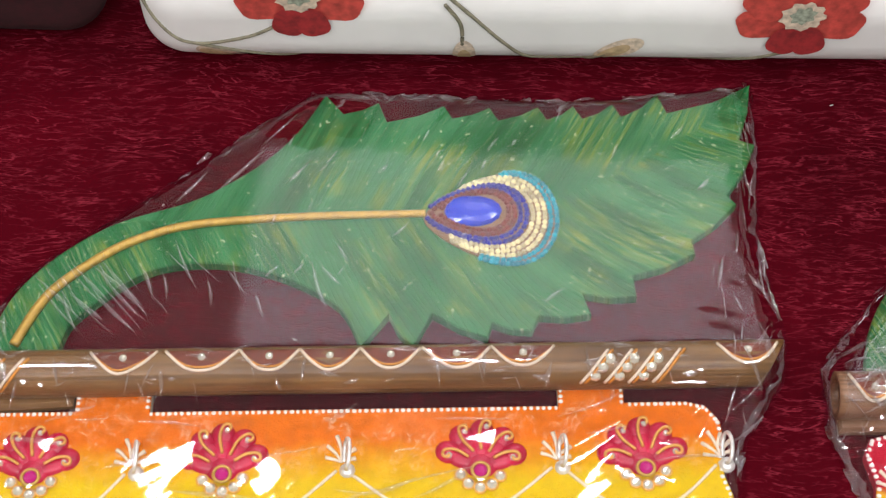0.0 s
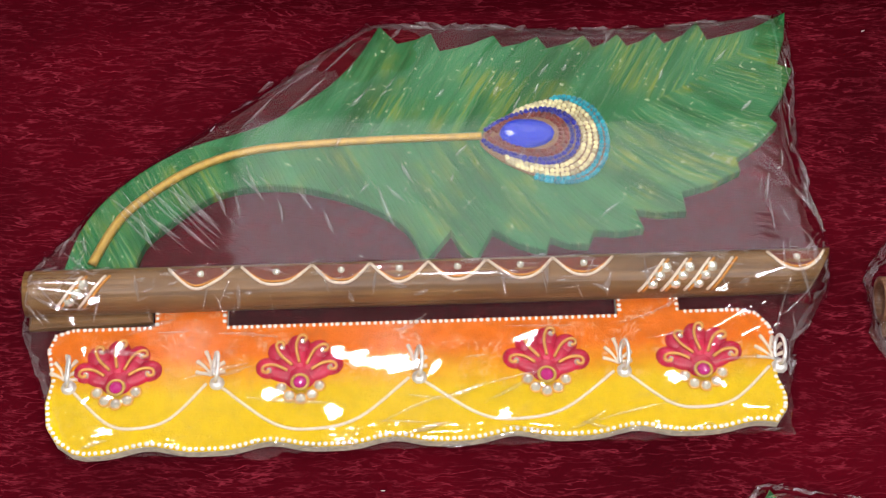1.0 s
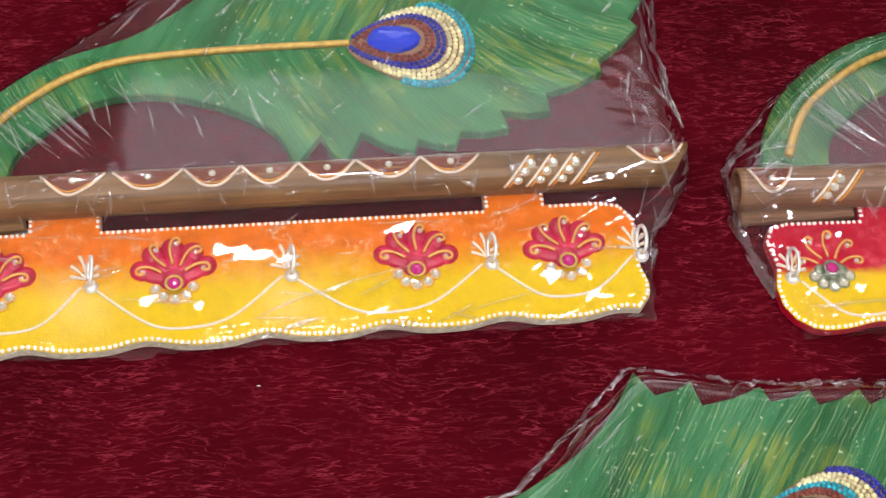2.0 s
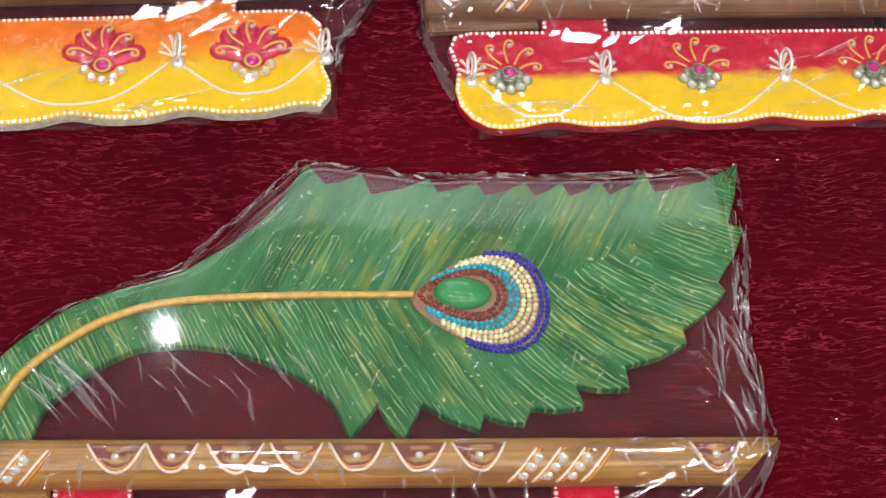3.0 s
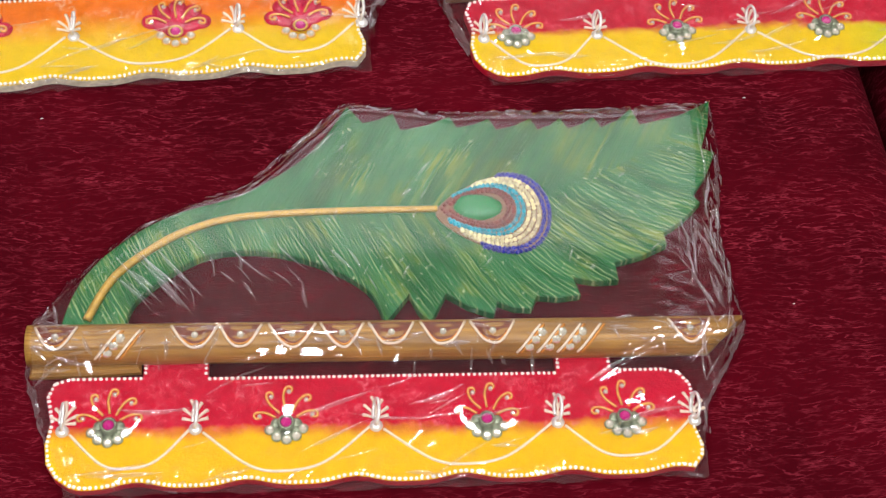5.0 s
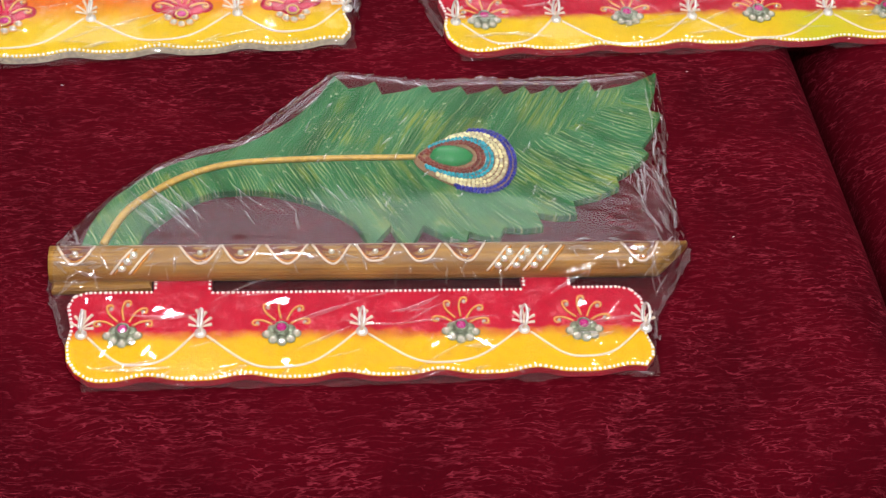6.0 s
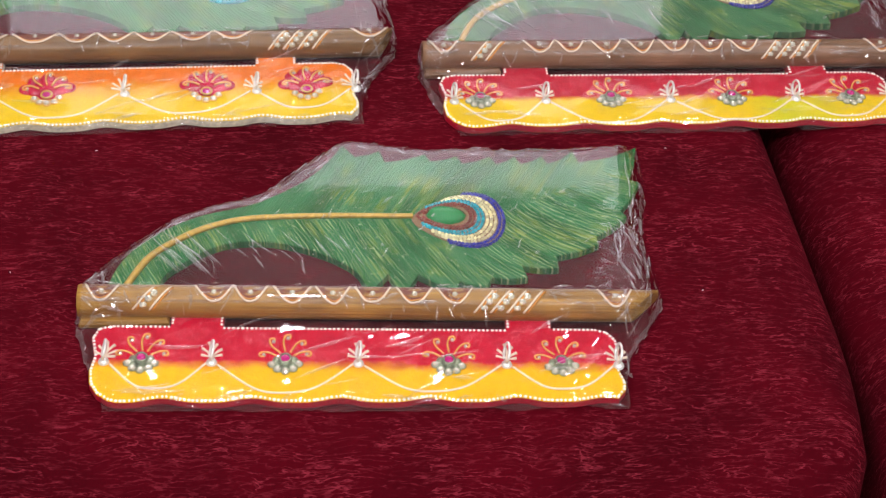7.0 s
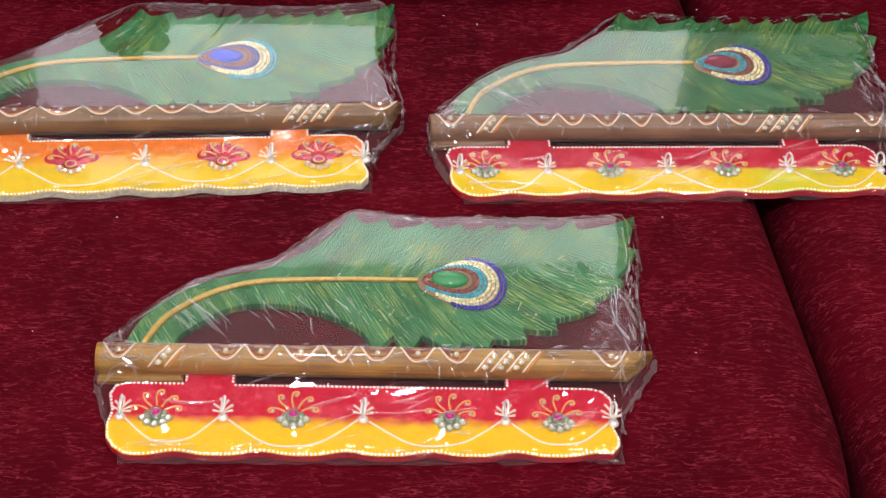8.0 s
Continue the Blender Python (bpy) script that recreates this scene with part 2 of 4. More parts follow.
def board_paint(name, upper, lower, seam, soft, patchy, tail=None):
    """Two hand-painted colours that blend along the board, under thick lacquer."""
    k = Mat(name).set(Roughness=0.45, Specular_IOR_Level=0.05, Coat_Weight=0.05, Coat_Roughness=0.12)
    x, y, z = k.xyz()
    wav = k.maths("MULTIPLY", k.maths("SUBTRACT", k.noise(60, 4), 0.5), 0.014)
    f = k.maths("DIVIDE", k.maths("SUBTRACT", k.maths("ADD", y, wav), seam - soft), 2 * soft)
    f = k.maths("MINIMUM", k.maths("MAXIMUM", f, 0.0), 1.0)
    n = k.noise(190, 5, 0.7)
    up = k.ramp(n, [(0.3, tuple(v * 0.75 for v in upper)), (0.55, upper), (0.75, tuple(min(1, v * 1.15 + 0.02) for v in upper))])
    lo = k.ramp(n, [(0.3, tuple(v * 0.82 for v in lower)), (0.6, lower)])
    if tail:
        lo = k.mix(k.ramp(x, [(0.25, (0, 0, 0)), (0.28, (0.9, 0.9, 0.9)), (0.31, (0.6, 0.6, 0.6)), (0.345, (0, 0, 0))]), lo, tail)
    col = k.mix(f, lo, up)
    vein = k.ramp(k.noise(150, 5, 0.6, distortion=1.5), [(0.475, (0, 0, 0)), (0.5, (1, 1, 1)), (0.525, (0, 0, 0))])
    spots = k.ramp(k.noise(75, 2), [(0.5, (0, 0, 0)), (0.6, (1, 1, 1))])
    col = k.mix(k.maths("MULTIPLY", k.maths("MULTIPLY", vein, spots), k.maths("MULTIPLY", k.maths("ADD", f, 0.35), patchy)), col, (0.85, 0.55, 0.35) if upper[1] > 0.1 else (0.85, 0.2, 0.24))
    k.colour(col)
    k.bump(k.noise(230, 5, 0.65), 0.8, 0.0022)
    return k.m


def bamboo(name, tone, warm):
    k = Mat(name).set(Roughness=0.28, Specular_IOR_Level=0.5)
    grain = k.noise(1.0, 5, 0.6, src=k.mapped((7, 800, 800)))
    big = k.noise(1.0, 3, src=k.mapped((22, 60, 60)))
    a, b, c = ((0.05, 0.02, 0.006), (0.18, 0.085, 0.028 * warm), (0.4, 0.22, 0.08 * warm))
    sc = lambda q: tuple(min(1, v * tone) for v in q)
    col = k.ramp(grain, [(0.3, sc(a)), (0.5, sc(b)), (0.7, sc(c))])
    blotch = k.ramp(k.noise(1.0, 4, 0.6, src=k.mapped((34, 90, 90))), [(0.35, sc((0.1, 0.045, 0.014))), (0.65, sc((0.26, 0.135, 0.045 * warm)))])
    col = k.mix(k.maths("ADD", 0.35, k.maths("MULTIPLY", big, 0.4)), col, blotch)
    k.colour(col)
    k.bump(grain, 0.4, 0.0006)
    return k.m


def film_plastic(name="clear_film", gloss_at=0.055, rough=0.032, crumple=0.0):
    k = Mat(name)
    t = k.t
    t.nodes.remove(k.b)
    clear, gloss, mixn = (t.nodes.new("ShaderNode" + s) for s in ("BsdfTransparent", "BsdfGlossy", "MixShader"))
    clear.inputs[0].default_value = (0.975, 0.975, 0.98, 1)
    gloss.inputs["Roughness"].default_value = rough
    gloss.inputs["Color"].default_value = (0.93, 0.92, 1.0, 1)
    fr = t.nodes.new("ShaderNodeLayerWeight")
    fr.inputs["Blend"].default_value = 0.5
    b = t.nodes.new("ShaderNodeBump")
    b.inputs["Strength"].default_value, b.inputs["Distance"].default_value = 0.008 if not crumple else 0.014, 0.002
    lines = [k.noise(1.0, 2, 0.5, src=k.mapped((22, 430, 60), (0, 0, r)), distortion=0.3) for r in (0.95, -0.35)]
    spots = [k.ramp(k.noise(sc, 2), [(0.45, (0, 0, 0)), (0.6, (1, 1, 1))]) for sc in (26, 19)]
    w = k.maths("ADD", k.maths("ADD", k.maths("MULTIPLY", lines[0], spots[0]), k.maths("MULTIPLY", lines[1], spots[1])), k.maths("MULTIPLY", k.noise(70, 3), 0.4))
    if crumple:
        v = t.nodes.new("ShaderNodeTexVoronoi")
        v.inputs["Scale"].default_value = 210.0
        k.link(k.mapped((1.0, 0.7, 1.0), (0, 0, 0.5)), v, "Vector")
        w = k.maths("ADD", w, k.maths("MULTIPLY", v.outputs["Distance"], crumple))
    k.link(w, b, "Height")
    for n in (fr, gloss):
        k.link(b.outputs[0], n, "Normal")
    k.link(k.maths("ADD", gloss_at, k.maths("MULTIPLY", k.maths("POWER", fr.outputs["Facing"], 3.0), 0.5)), mixn, 0)
    k.link(clear.outputs[0], mixn, 1)
    k.link(gloss.outputs[0], mixn, 2)
    k.link(mixn.outputs[0], t.nodes["Material Output"], "Surface")
    return k.m


def gem_glass(name, colour, rough=0.08):
    k = Mat(name).set(Base_Color=(*colour, 1), Roughness=rough, Metallic=0.0, Coat_Weight=0.15, Coat_Roughness=0.03)
    return k.m


def bead_metal(name, colour, metal=0.25, rough=0.28):
    k = Mat(name).set(Roughness=rough, Metallic=metal, Coat_Weight=0.2)
    k.colour(k.ramp(k.random(), [(0.0, tuple(v * 0.6 for v in colour)), (1.0, tuple(min(1, v * 1.3) for v in colour))]))
    return k.m


VELVET = velvet()
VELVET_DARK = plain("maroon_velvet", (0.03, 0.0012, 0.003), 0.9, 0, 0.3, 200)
FILM = film_plastic()
FILM_FOLDS = film_plastic("gathered_film", 0.22, 0.04, 40.0)
GREEN = {"orange": feather_paint("sage_green_paint", 1.15, 0.32), "red": feather_paint("leaf_green_paint", 1.0, 0.7), "rose": feather_paint("deep_green_paint", 0.85, 0.4)}
BOARD = {
    "orange": board_paint("orange_to_yellow_paint", (0.8, 0.17, 0.005), (0.8, 0.53, 0.008), -0.056, 0.011, 0.75),
    "red": board_paint("red_to_amber_paint", (0.58, 0.003, 0.03), (0.88, 0.5, 0.006), -0.063, 0.0045, 0.8),
    "rose": board_paint("rose_to_yellow_paint", (0.52, 0.006, 0.03), (0.82, 0.54, 0.008), -0.058, 0.003, 0.75, (0.56, 0.54, 0.012)),
}
BOARD_EDGE = {"orange": plain("pale_board_edge", (0.72, 0.64, 0.48), 0.6), "red": plain("maroon_edge_paint", (0.5, 0.004, 0.03), 0.35), "rose": plain("crimson_edge_paint", (0.5, 0.005, 0.03), 0.35)}
FLUTE = {"orange": bamboo("brown_bamboo", 1.0, 1.0), "red": bamboo("honey_bamboo", 1.75, 0.6), "rose": bamboo("grey_bamboo", 1.1, 1.7)}
GOLD = plain("gold_paint", (0.54, 0.33, 0.065), 0.36, 0.3, 0.3, 260, 0.5)
GOLD_LINE = plain("gold_line_paint", (0.72, 0.36, 0.08), 0.35, 0.25, 0.25, 500)
CREAM = plain("cream_line_paint", (0.8, 0.66, 0.52), 0.4, 0.0, 0.12, 500)
WHITE_DOT = plain("white_dot_paint", (0.85, 0.8, 0.74), 0.4, 0.0, 0.08, 600)
ORANGE_LINE = plain("ochre_line_paint", (0.6, 0.24, 0.03), 0.4, 0.0, 0.2, 500)
BROWN_FILL = plain("rust_fill_paint", (0.16, 0.03, 0.012), 0.45, 0.0, 0.3, 400)
FAN_RED = plain("red_enamel", (0.5, 0.008, 0.05), 0.27, 0.0, 0.35, 120, 0.2)
SILVER = plain("nickel_wire", (0.8, 0.78, 0.75), 0.35, 0.6, 0.15, 300)
CUP = plain("grey_green_foil", (0.22, 0.25, 0.17), 0.3, 0.6, 0.4, 300)
CRYSTAL = gem_glass("crystal_stone", (0.86, 0.83, 0.7), 0.1)
CRYSTAL.node_tree.nodes["Principled BSDF"].inputs["Metallic"].default_value = 0.6
RUBY = gem_glass("magenta_stone", (0.5, 0.01, 0.18))
EYE_GEM = {"orange": gem_glass("sapphire_glass", (0.003, 0.035, 0.6)), "red": gem_glass("emerald_glass", (0.004, 0.22, 0.05)), "rose": gem_glass("garnet_glass", (0.2, 0.0, 0.025))}
BEAD = {
    "rust": bead_metal("rust_beads", (0.22, 0.035, 0.02)),
    "blue": bead_metal("royal_blue_beads", (0.014, 0.02, 0.34)),
    "gold": bead_metal("pale_gold_beads", (0.82, 0.7, 0.4), 0.3),
    "teal": bead_metal("turquoise_beads", (0.01, 0.36, 0.46)),
}
BEAD_BED = plain("tan_glue_bed", (0.24, 0.13, 0.06), 0.5, 0.0, 0.3, 500)


# ---- setting ----
def slab(name, x0, x1, y0, y1, z0, z1, material, label, category):
    bm = bmesh.new()
    bmesh.ops.create_cube(bm, size=1, matrix=Matrix.LocRotScale(((x0 + x1) / 2, (y0 + y1) / 2, (z0 + z1) / 2), None, (x1 - x0, y1 - y0, z1 - z0)))
    return tagged(part(name, bm, material, smooth=False), label, category, kind="structure")


WALL_PAINT = plain("shop_wall_paint", (0.72, 0.7, 0.66), 0.7, 0, 0.05, 12)
FLOOR_TILE = plain("floor_tile_glaze", (0.35, 0.31, 0.27), 0.3, 0, 0.15, 8)
CEILING_PAINT = plain("ceiling_paint", (0.82, 0.81, 0.79), 0.8, 0, 0.04, 10)
slab("floor", -3.2, 3.2, -3.2, 2.4, -0.5, -0.45, FLOOR_TILE, "plain tiled shop floor under the sofa", "floor")
slab("ceiling", -3.2, 3.2, -3.2, 2.4, 2.3, 2.36, CEILING_PAINT, "white painted shop ceiling with round lamps", "ceiling")
slab("wall_north", -3.2, 3.2, 2.3, 2.4, -0.45, 2.3, WALL_PAINT, "pale shop wall behind the sofa", "wall")
slab("wall_south", -3.2, 3.2, -3.2, -3.1, -0.45, 2.3, WALL_PAINT, "pale shop wall facing the sofa", "wall")
slab("wall_west", -3.2, -3.1, -3.1, 2.3, -0.45, 2.3, WALL_PAINT, "pale shop wall at the side", "wall")
slab("wall_east", 3.1, 3.2, -3.1, 2.3, -0.45, 2.3, WALL_PAINT, "pale shop wall at the other side", "wall")


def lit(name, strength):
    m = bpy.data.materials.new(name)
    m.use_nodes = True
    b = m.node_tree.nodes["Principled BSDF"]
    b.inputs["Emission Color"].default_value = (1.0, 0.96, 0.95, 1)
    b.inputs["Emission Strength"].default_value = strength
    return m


# Unseen source of unknown kind, its edges placed from the film's reflection.
slab("bright_panel", -0.56, 0.91, 2.26, 2.296, 0.5, 1.8, lit("bright_panel_glow", WALL_GLOW), "unseen bright wall panel mirrored in the film", "window")
# Added glow below the ceiling, out of view; mirrored as haze on film.
slab("haze_panel", -0.46, 1.4, 1.7, 2.24, 2.283, 2.298, lit("haze_panel_glow", HAZE_GLOW), "added ceiling glow that hazes the film", "ceiling light")


# ---- sofa ----
def lean(p):
    """The seam between the two seats runs slightly askew."""
    w = min(1, max(0, 1 - abs(p.x - 0.525) / 0.5))
    x = p.x - w * (0.075 * max(0, p.y + 0.03) + 0.7 * min(0, p.y + 0.03) ** 2)
    fore = max(0.0, -0.115 - p.y)
    side = min(1.0, max(0.0, 1 - abs(p.x - 0.539) / 0.1))
    top = max(0.0, (p.z + 0.17) / 0.17)
    return Vector((x - math.copysign(7.0 * fore * fore * side, 0.539 - p.x), p.y, p.z - 4.5 * fore * fore * top))


def seat(x0, x1, r, label):
    bm = bmesh.new()
    softbox(bm, x0, x1, -0.185, 0.72, -0.17, 0.0, r, 8, 24, lean)
    ob = part("seat_cushion", bm, VELVET)
    return tagged(ob, label, "sofa cushion", "seat cushions of the sofa")


seat(-0.78, 0.534, 0.034, "deep red crushed velvet seat cushion under the key holders")
seat(0.544, 1.28, 0.045, "deep red velvet seat cushion beside the gap")
sofa = tagged(new("sofa"), "deep red velvet sofa carrying seat cushions", "sofa")
bm = bmesh.new()
softbox(bm, -0.8, 1.3, -0.175, 0.9, -0.43, -0.172, 0.03, 4, 6)
part("base", bm, VELVET, sofa)
bm = bmesh.new()
softbox(bm, -0.8, 1.3, 0.73, 0.92, -0.171, 0.25, 0.06, 6, 8)
part("backrest", bm, VELVET, sofa)
for fx in (-0.7, 1.2):
    for fy in (-0.1, 0.8):
        bm = bmesh.new()
        bmesh.ops.create_cone(bm, cap_ends=True, segments=12, radius1=0.02, radius2=0.028, depth=0.03, matrix=pose(fx, fy, -0.44))
        part("foot", bm, FLUTE["orange"], sofa)


def back_cushion(x0, x1, y, label, cloth=VELVET):
    bm = bmesh.new()
    softbox(bm, x0, x1, y, y + 0.2, 0.001, 0.1, 0.025, 7, 10)
    return tagged(part("back_cushion", bm, cloth), label, "sofa cushion", "back cushions of the sofa")


# The left cushion's cloth is darker than the right one's.
back_cushion(-0.78, -0.138, 0.463, "near-black maroon velvet back cushion at the left", VELVET_DARK)
back_cushion(0.42, 1.28, 0.52, "dark red velvet back cushion behind the seat")

# ---- floral pillow ----
PX0, PX1, PY, PR = -0.116, 0.4, 0.45, 0.026
PILLOW_AT = pose(0.0103, 0.001, 0, 0, 0, 1.3)
pillow = tagged(new("floral_pillow"), "off-white pillow printed with red flowers and vines", "pillow")
CLOTH = Mat("off_white_cotton").set(Roughness=0.75, Sheen_Weight=0.03)
weave = CLOTH.noise(1500, 2)
CLOTH.colour(CLOTH.ramp(CLOTH.noise(14, 3), [(0.3, (0.7, 0.68, 0.65)), (0.7, (0.8, 0.78, 0.75))]))
CLOTH.bump(weave, 0.2, 0.0004)
bm = bmesh.new()
softbox(bm, PX0, PX1, PY, PY + 0.2, 0.002, 0.072, PR, 9, 10)
part("cover", bm, CLOTH.m, pillow)


def on_pillow(x, z, lift=0.0006):
    """The point of the pillow's front face at x and height z."""
    h = z - 0.002
    d = Vector((min(0, x - PX0 - PR), 0, min(0, h - PR)))
    out = min(d.length, PR * 0.985)
    if d.length > PR * 0.985:
        d = d.normalized() * PR * 0.985
    y = PY + PR - math.sqrt(PR * PR - out * out)
    nrm = Vector((d.x, y - PY - PR, d.z)).normalized()
    return Vector((max(x, PX0 + PR) + d.x, y, max(h, PR) + d.z + 0.002)) + nrm * lift


def print_patch(name, cx, cz, rx, rz, turn, material, lobes=0, depth=0.0, lift=0.0006):
    bm = bmesh.new()
    c, s = math.cos(turn), math.sin(turn)
    loops = []
    for j in (0.35, 0.7, 1.0):
        loops.append([])
        for k in range(28):
            t = k * math.tau / 28
            q = j * (1 - depth * (0.5 + 0.5 * math.cos(lobes * t)) if lobes else 1)
            u, v = rx * q * math.cos(t), rz * q * math.sin(t)
            loops[-1].append(bm.verts.new(on_pillow(cx + c * u - s * v, cz + s * u + c * v, lift)))
    mid = bm.verts.new(on_pillow(cx, cz, lift))
    for k in range(28):
        bm.faces.new((mid, loops[0][k], loops[0][(k + 1) % 28]))
        for q, w in zip(loops, loops[1:]):
            bm.faces.new((q[k], w[k], w[(k + 1) % 28], q[(k + 1) % 28]))
    part(name, bm, material, pillow)


PETAL = plain("printed_coral_red", (0.5, 0.06, 0.045), 0.75, 0, 0.35, 160, 0)
PETAL_DARK = plain("printed_deep_red", (0.3, 0.018, 0.02), 0.75, 0, 0.35, 200, 0)
HEART = plain("printed_cream_heart", (0.62, 0.5, 0.38), 0.75, 0, 0.3, 300, 0)
STAMEN = plain("printed_grey_green", (0.3, 0.33, 0.25), 0.75, 0, 0.4, 400, 0)
BUD = plain("printed_buff_bud", (0.5, 0.36, 0.2), 0.75, 0, 0.3, 200, 0)
VINE = plain("printed_vine_grey", (0.2, 0.18, 0.12), 0.75, 0, 0.3, 200, 0)


def printed_flower(x, z):
    for i, ang in enumerate((200, -20, 100, 30, 150)):
        a = radians(ang)
        print_patch("petal", x + 0.019 * math.cos(a), z + 0.018 * math.sin(a), 0.017, 0.0145, a, PETAL, 5, 0.1, 0.0006 + 0.00025 * i)
    for i, ang in enumerate((250, 290)):
        a = radians(ang)
        print_patch("petal", x + 0.017 * math.cos(a), z + 0.022 * math.sin(a), 0.0115, 0.01, a, PETAL_DARK, 4, 0.1, 0.0019 + 0.00025 * i)
    print_patch("flower_heart", x, z, 0.013, 0.012, 0.3, HEART, 9, 0.22, 0.0025)
    print_patch("stamen", x, z + 0.001, 0.008, 0.007, 0.8, STAMEN, 7, 0.3, 0.0029)


def printed_vine(pts, r=0.0011):
    bm = bmesh.new()
    tube(bm, [on_pillow(p.x, p.y, 0.0003) for p in spline([(x, z, 0) for x, z in pts], 10)], r, 5)
    part("vine", bm, VINE, pillow)


def printed_bud(x, z, turn, size=1.0):
    print_patch("bud", x, z, 0.015 * size, 0.007 * size, turn, HEART, 0, 0, 0.0006)
    print_patch("bud", x - 0.003 * math.cos(turn), z - 0.003 * math.sin(turn), 0.010 * size, 0.0042 * size, turn, BUD, 0, 0, 0.001)


printed_flower(-0.026, 0.067)
printed_flower(0.236, 0.056)
printed_vine([(-0.12, 0.07), (-0.103, 0.04), (-0.085, 0.027), (-0.055, 0.033), (-0.035, 0.046)])
printed_vine([(-0.085, 0.027), (-0.06, 0.019), (-0.03, 0.007)])
printed_vine([(0.045, 0.075), (0.065, 0.05), (0.083, 0.028), (0.1, 0.013), (0.14, 0.007), (0.19, 0.008), (0.215, 0.015), (0.24, 0.03)])
printed_vine([(0.05, 0.06), (0.058, 0.045), (0.059, 0.028)])
printed_bud(-0.072, 0.015, radians(-32))
printed_bud(0.06, 0.018, radians(90), 0.9)
printed_bud(0.143, 0.025, radians(32))
printed_vine([(0.125, 0.008), (0.13, 0.014), (0.136, 0.02)])
printed_bud(0.2, 0.0075, radians(0), 0.8)


pillow.matrix_world = PILLOW_AT


# ---- key holders ----
M = 0.001
TOP = 0.0078
FY, FZ, FR = -0.0103, 0.0128, 0.0115


def feather_outline():
    """The serrated feather: quill side, upper teeth, tip, lower teeth, inner arch."""
    pts = [(p.x, p.y) for p in spline([(15, 2, 0), (22, 28, 0), (34, 48, 0), (55, 67.5, 0), (78, 81, 0), (111, 92, 0), (131, 103.5, 0), (151, 119, 0), (167, 138, 0), (179.6, 160.2, 0)], 5)]
    upper = [(208.3, 154.4), (243.5, 151.7), (268, 150), (294, 150), (313, 150.3), (334, 151.2), (358.6, 157.7), (409.6, 162.7)]
    last = pts[-1]
    for i, (x, y) in enumerate(upper):
        drop = 13 if i in (0, 1, 7) else 8.5
        pts.append((last[0] + 4.5 * (2.2 if i == 0 else 1), last[1] - drop))
        n = Vector((x - pts[-1][0], y - pts[-1][1]))
        pts.append((pts[-1][0] + n.x * 0.55, pts[-1][1] + n.y * 0.38))
        pts.append((x, y))
        last = (x, y)
    lower = [(407.9, 122.8, -8, 3.4), (393.8, 85.5, -4, 5.5), (369.6, 55.6, -1, 8), (338, 30.9, -1, 12), (314.7, 21.2, -3.6, 11.7), (285, 12.3, 3.7, 8.4), (262.8, 8.9, 2.6, 8.2), (226, 4, 9.7, 19), (200.2, 4, 14, 19)]
    for x, y, nx, ny in lower:
        a, b = Vector(last), Vector((x + nx, y + ny))
        m = (a + b) / 2 + Vector((b.y - a.y, a.x - b.x)).normalized() * -1.6
        pts += [(m.x, m.y), (b.x, b.y), (x, y)]
        last = (x, y)
    pts += [(p.x, p.y) for p in spline([(200.2, 4, 0), (192, 23.7, 0), (177, 36.7, 0), (154, 47.8, 0), (127.5, 54, 0), (100.5, 52.4, 0), (81.6, 43.5, 0), (67, 31.4, 0), (56, 19.4, 0), (51, 2, 0)], 5)][1:]
    return [(x * M, y * M) for x, y in pts]


def board_outline():
    """The hook board: two tabs above, soft corners, a scalloped lower edge."""
    pts = [(63.9, -11), (63.9, -28), (24, -28), (15, -31), (11.5, -40), (15, -57), (13, -70), (14.5, -82), (20, -91), (28, -97)]
    for k in range(61):
        x = 34 + (362 - 34) * k / 60
        w = 2.0 * math.cos((x - 34) / 59.0 * math.tau) - 1.2 * math.cos((x - 34) / 29.5 * math.tau) * 0.4
        pts.append((x, -97 + (x - 34) * 0.011 - w))
    pts += [(368, -92), (374, -84), (374.5, -77), (371.5, -67), (371.5, -58), (373, -48), (372, -38), (366, -30), (357, -27.5), (327.2, -27.5), (327.2, -11), (295.6, -11), (295.6, -28.8), (100, -28.8), (100, -11)]
    return [(x * M, y * M) for x, y in pts]


FEATHER_OUT = feather_outline()
BOARD_ALL = board_outline()
BOARD_DEEP = {"orange": 0.985, "red": 0.965, "rose": 0.895}


def board_of(style):
    """The board's outline, as deep as it is on that piece."""
    return [(x, y if y > -0.029 else -0.029 + (y + 0.029) * BOARD_DEEP[style]) for x, y in BOARD_ALL]


def flute_point(x, a, lift=0.0):
    """On the flute at x; a: degrees up from its front side."""
    r = FR + lift
    return Vector((x, FY - r * math.cos(radians(a)), FZ + r * math.sin(radians(a))))


def inside(px, py, poly):
    px, py = np.asarray(px), np.asarray(py)
    hit = np.zeros(px.shape, bool)
    for (x0, y0), (x1, y1) in zip(poly, poly[1:] + poly[:1]):
        if y0 == y1:
            continue
        c = ((y0 > py) != (y1 > py)) & (px < (x1 - x0) * (py - y0) / (y1 - y0) + x0)
        hit ^= c
    return hit


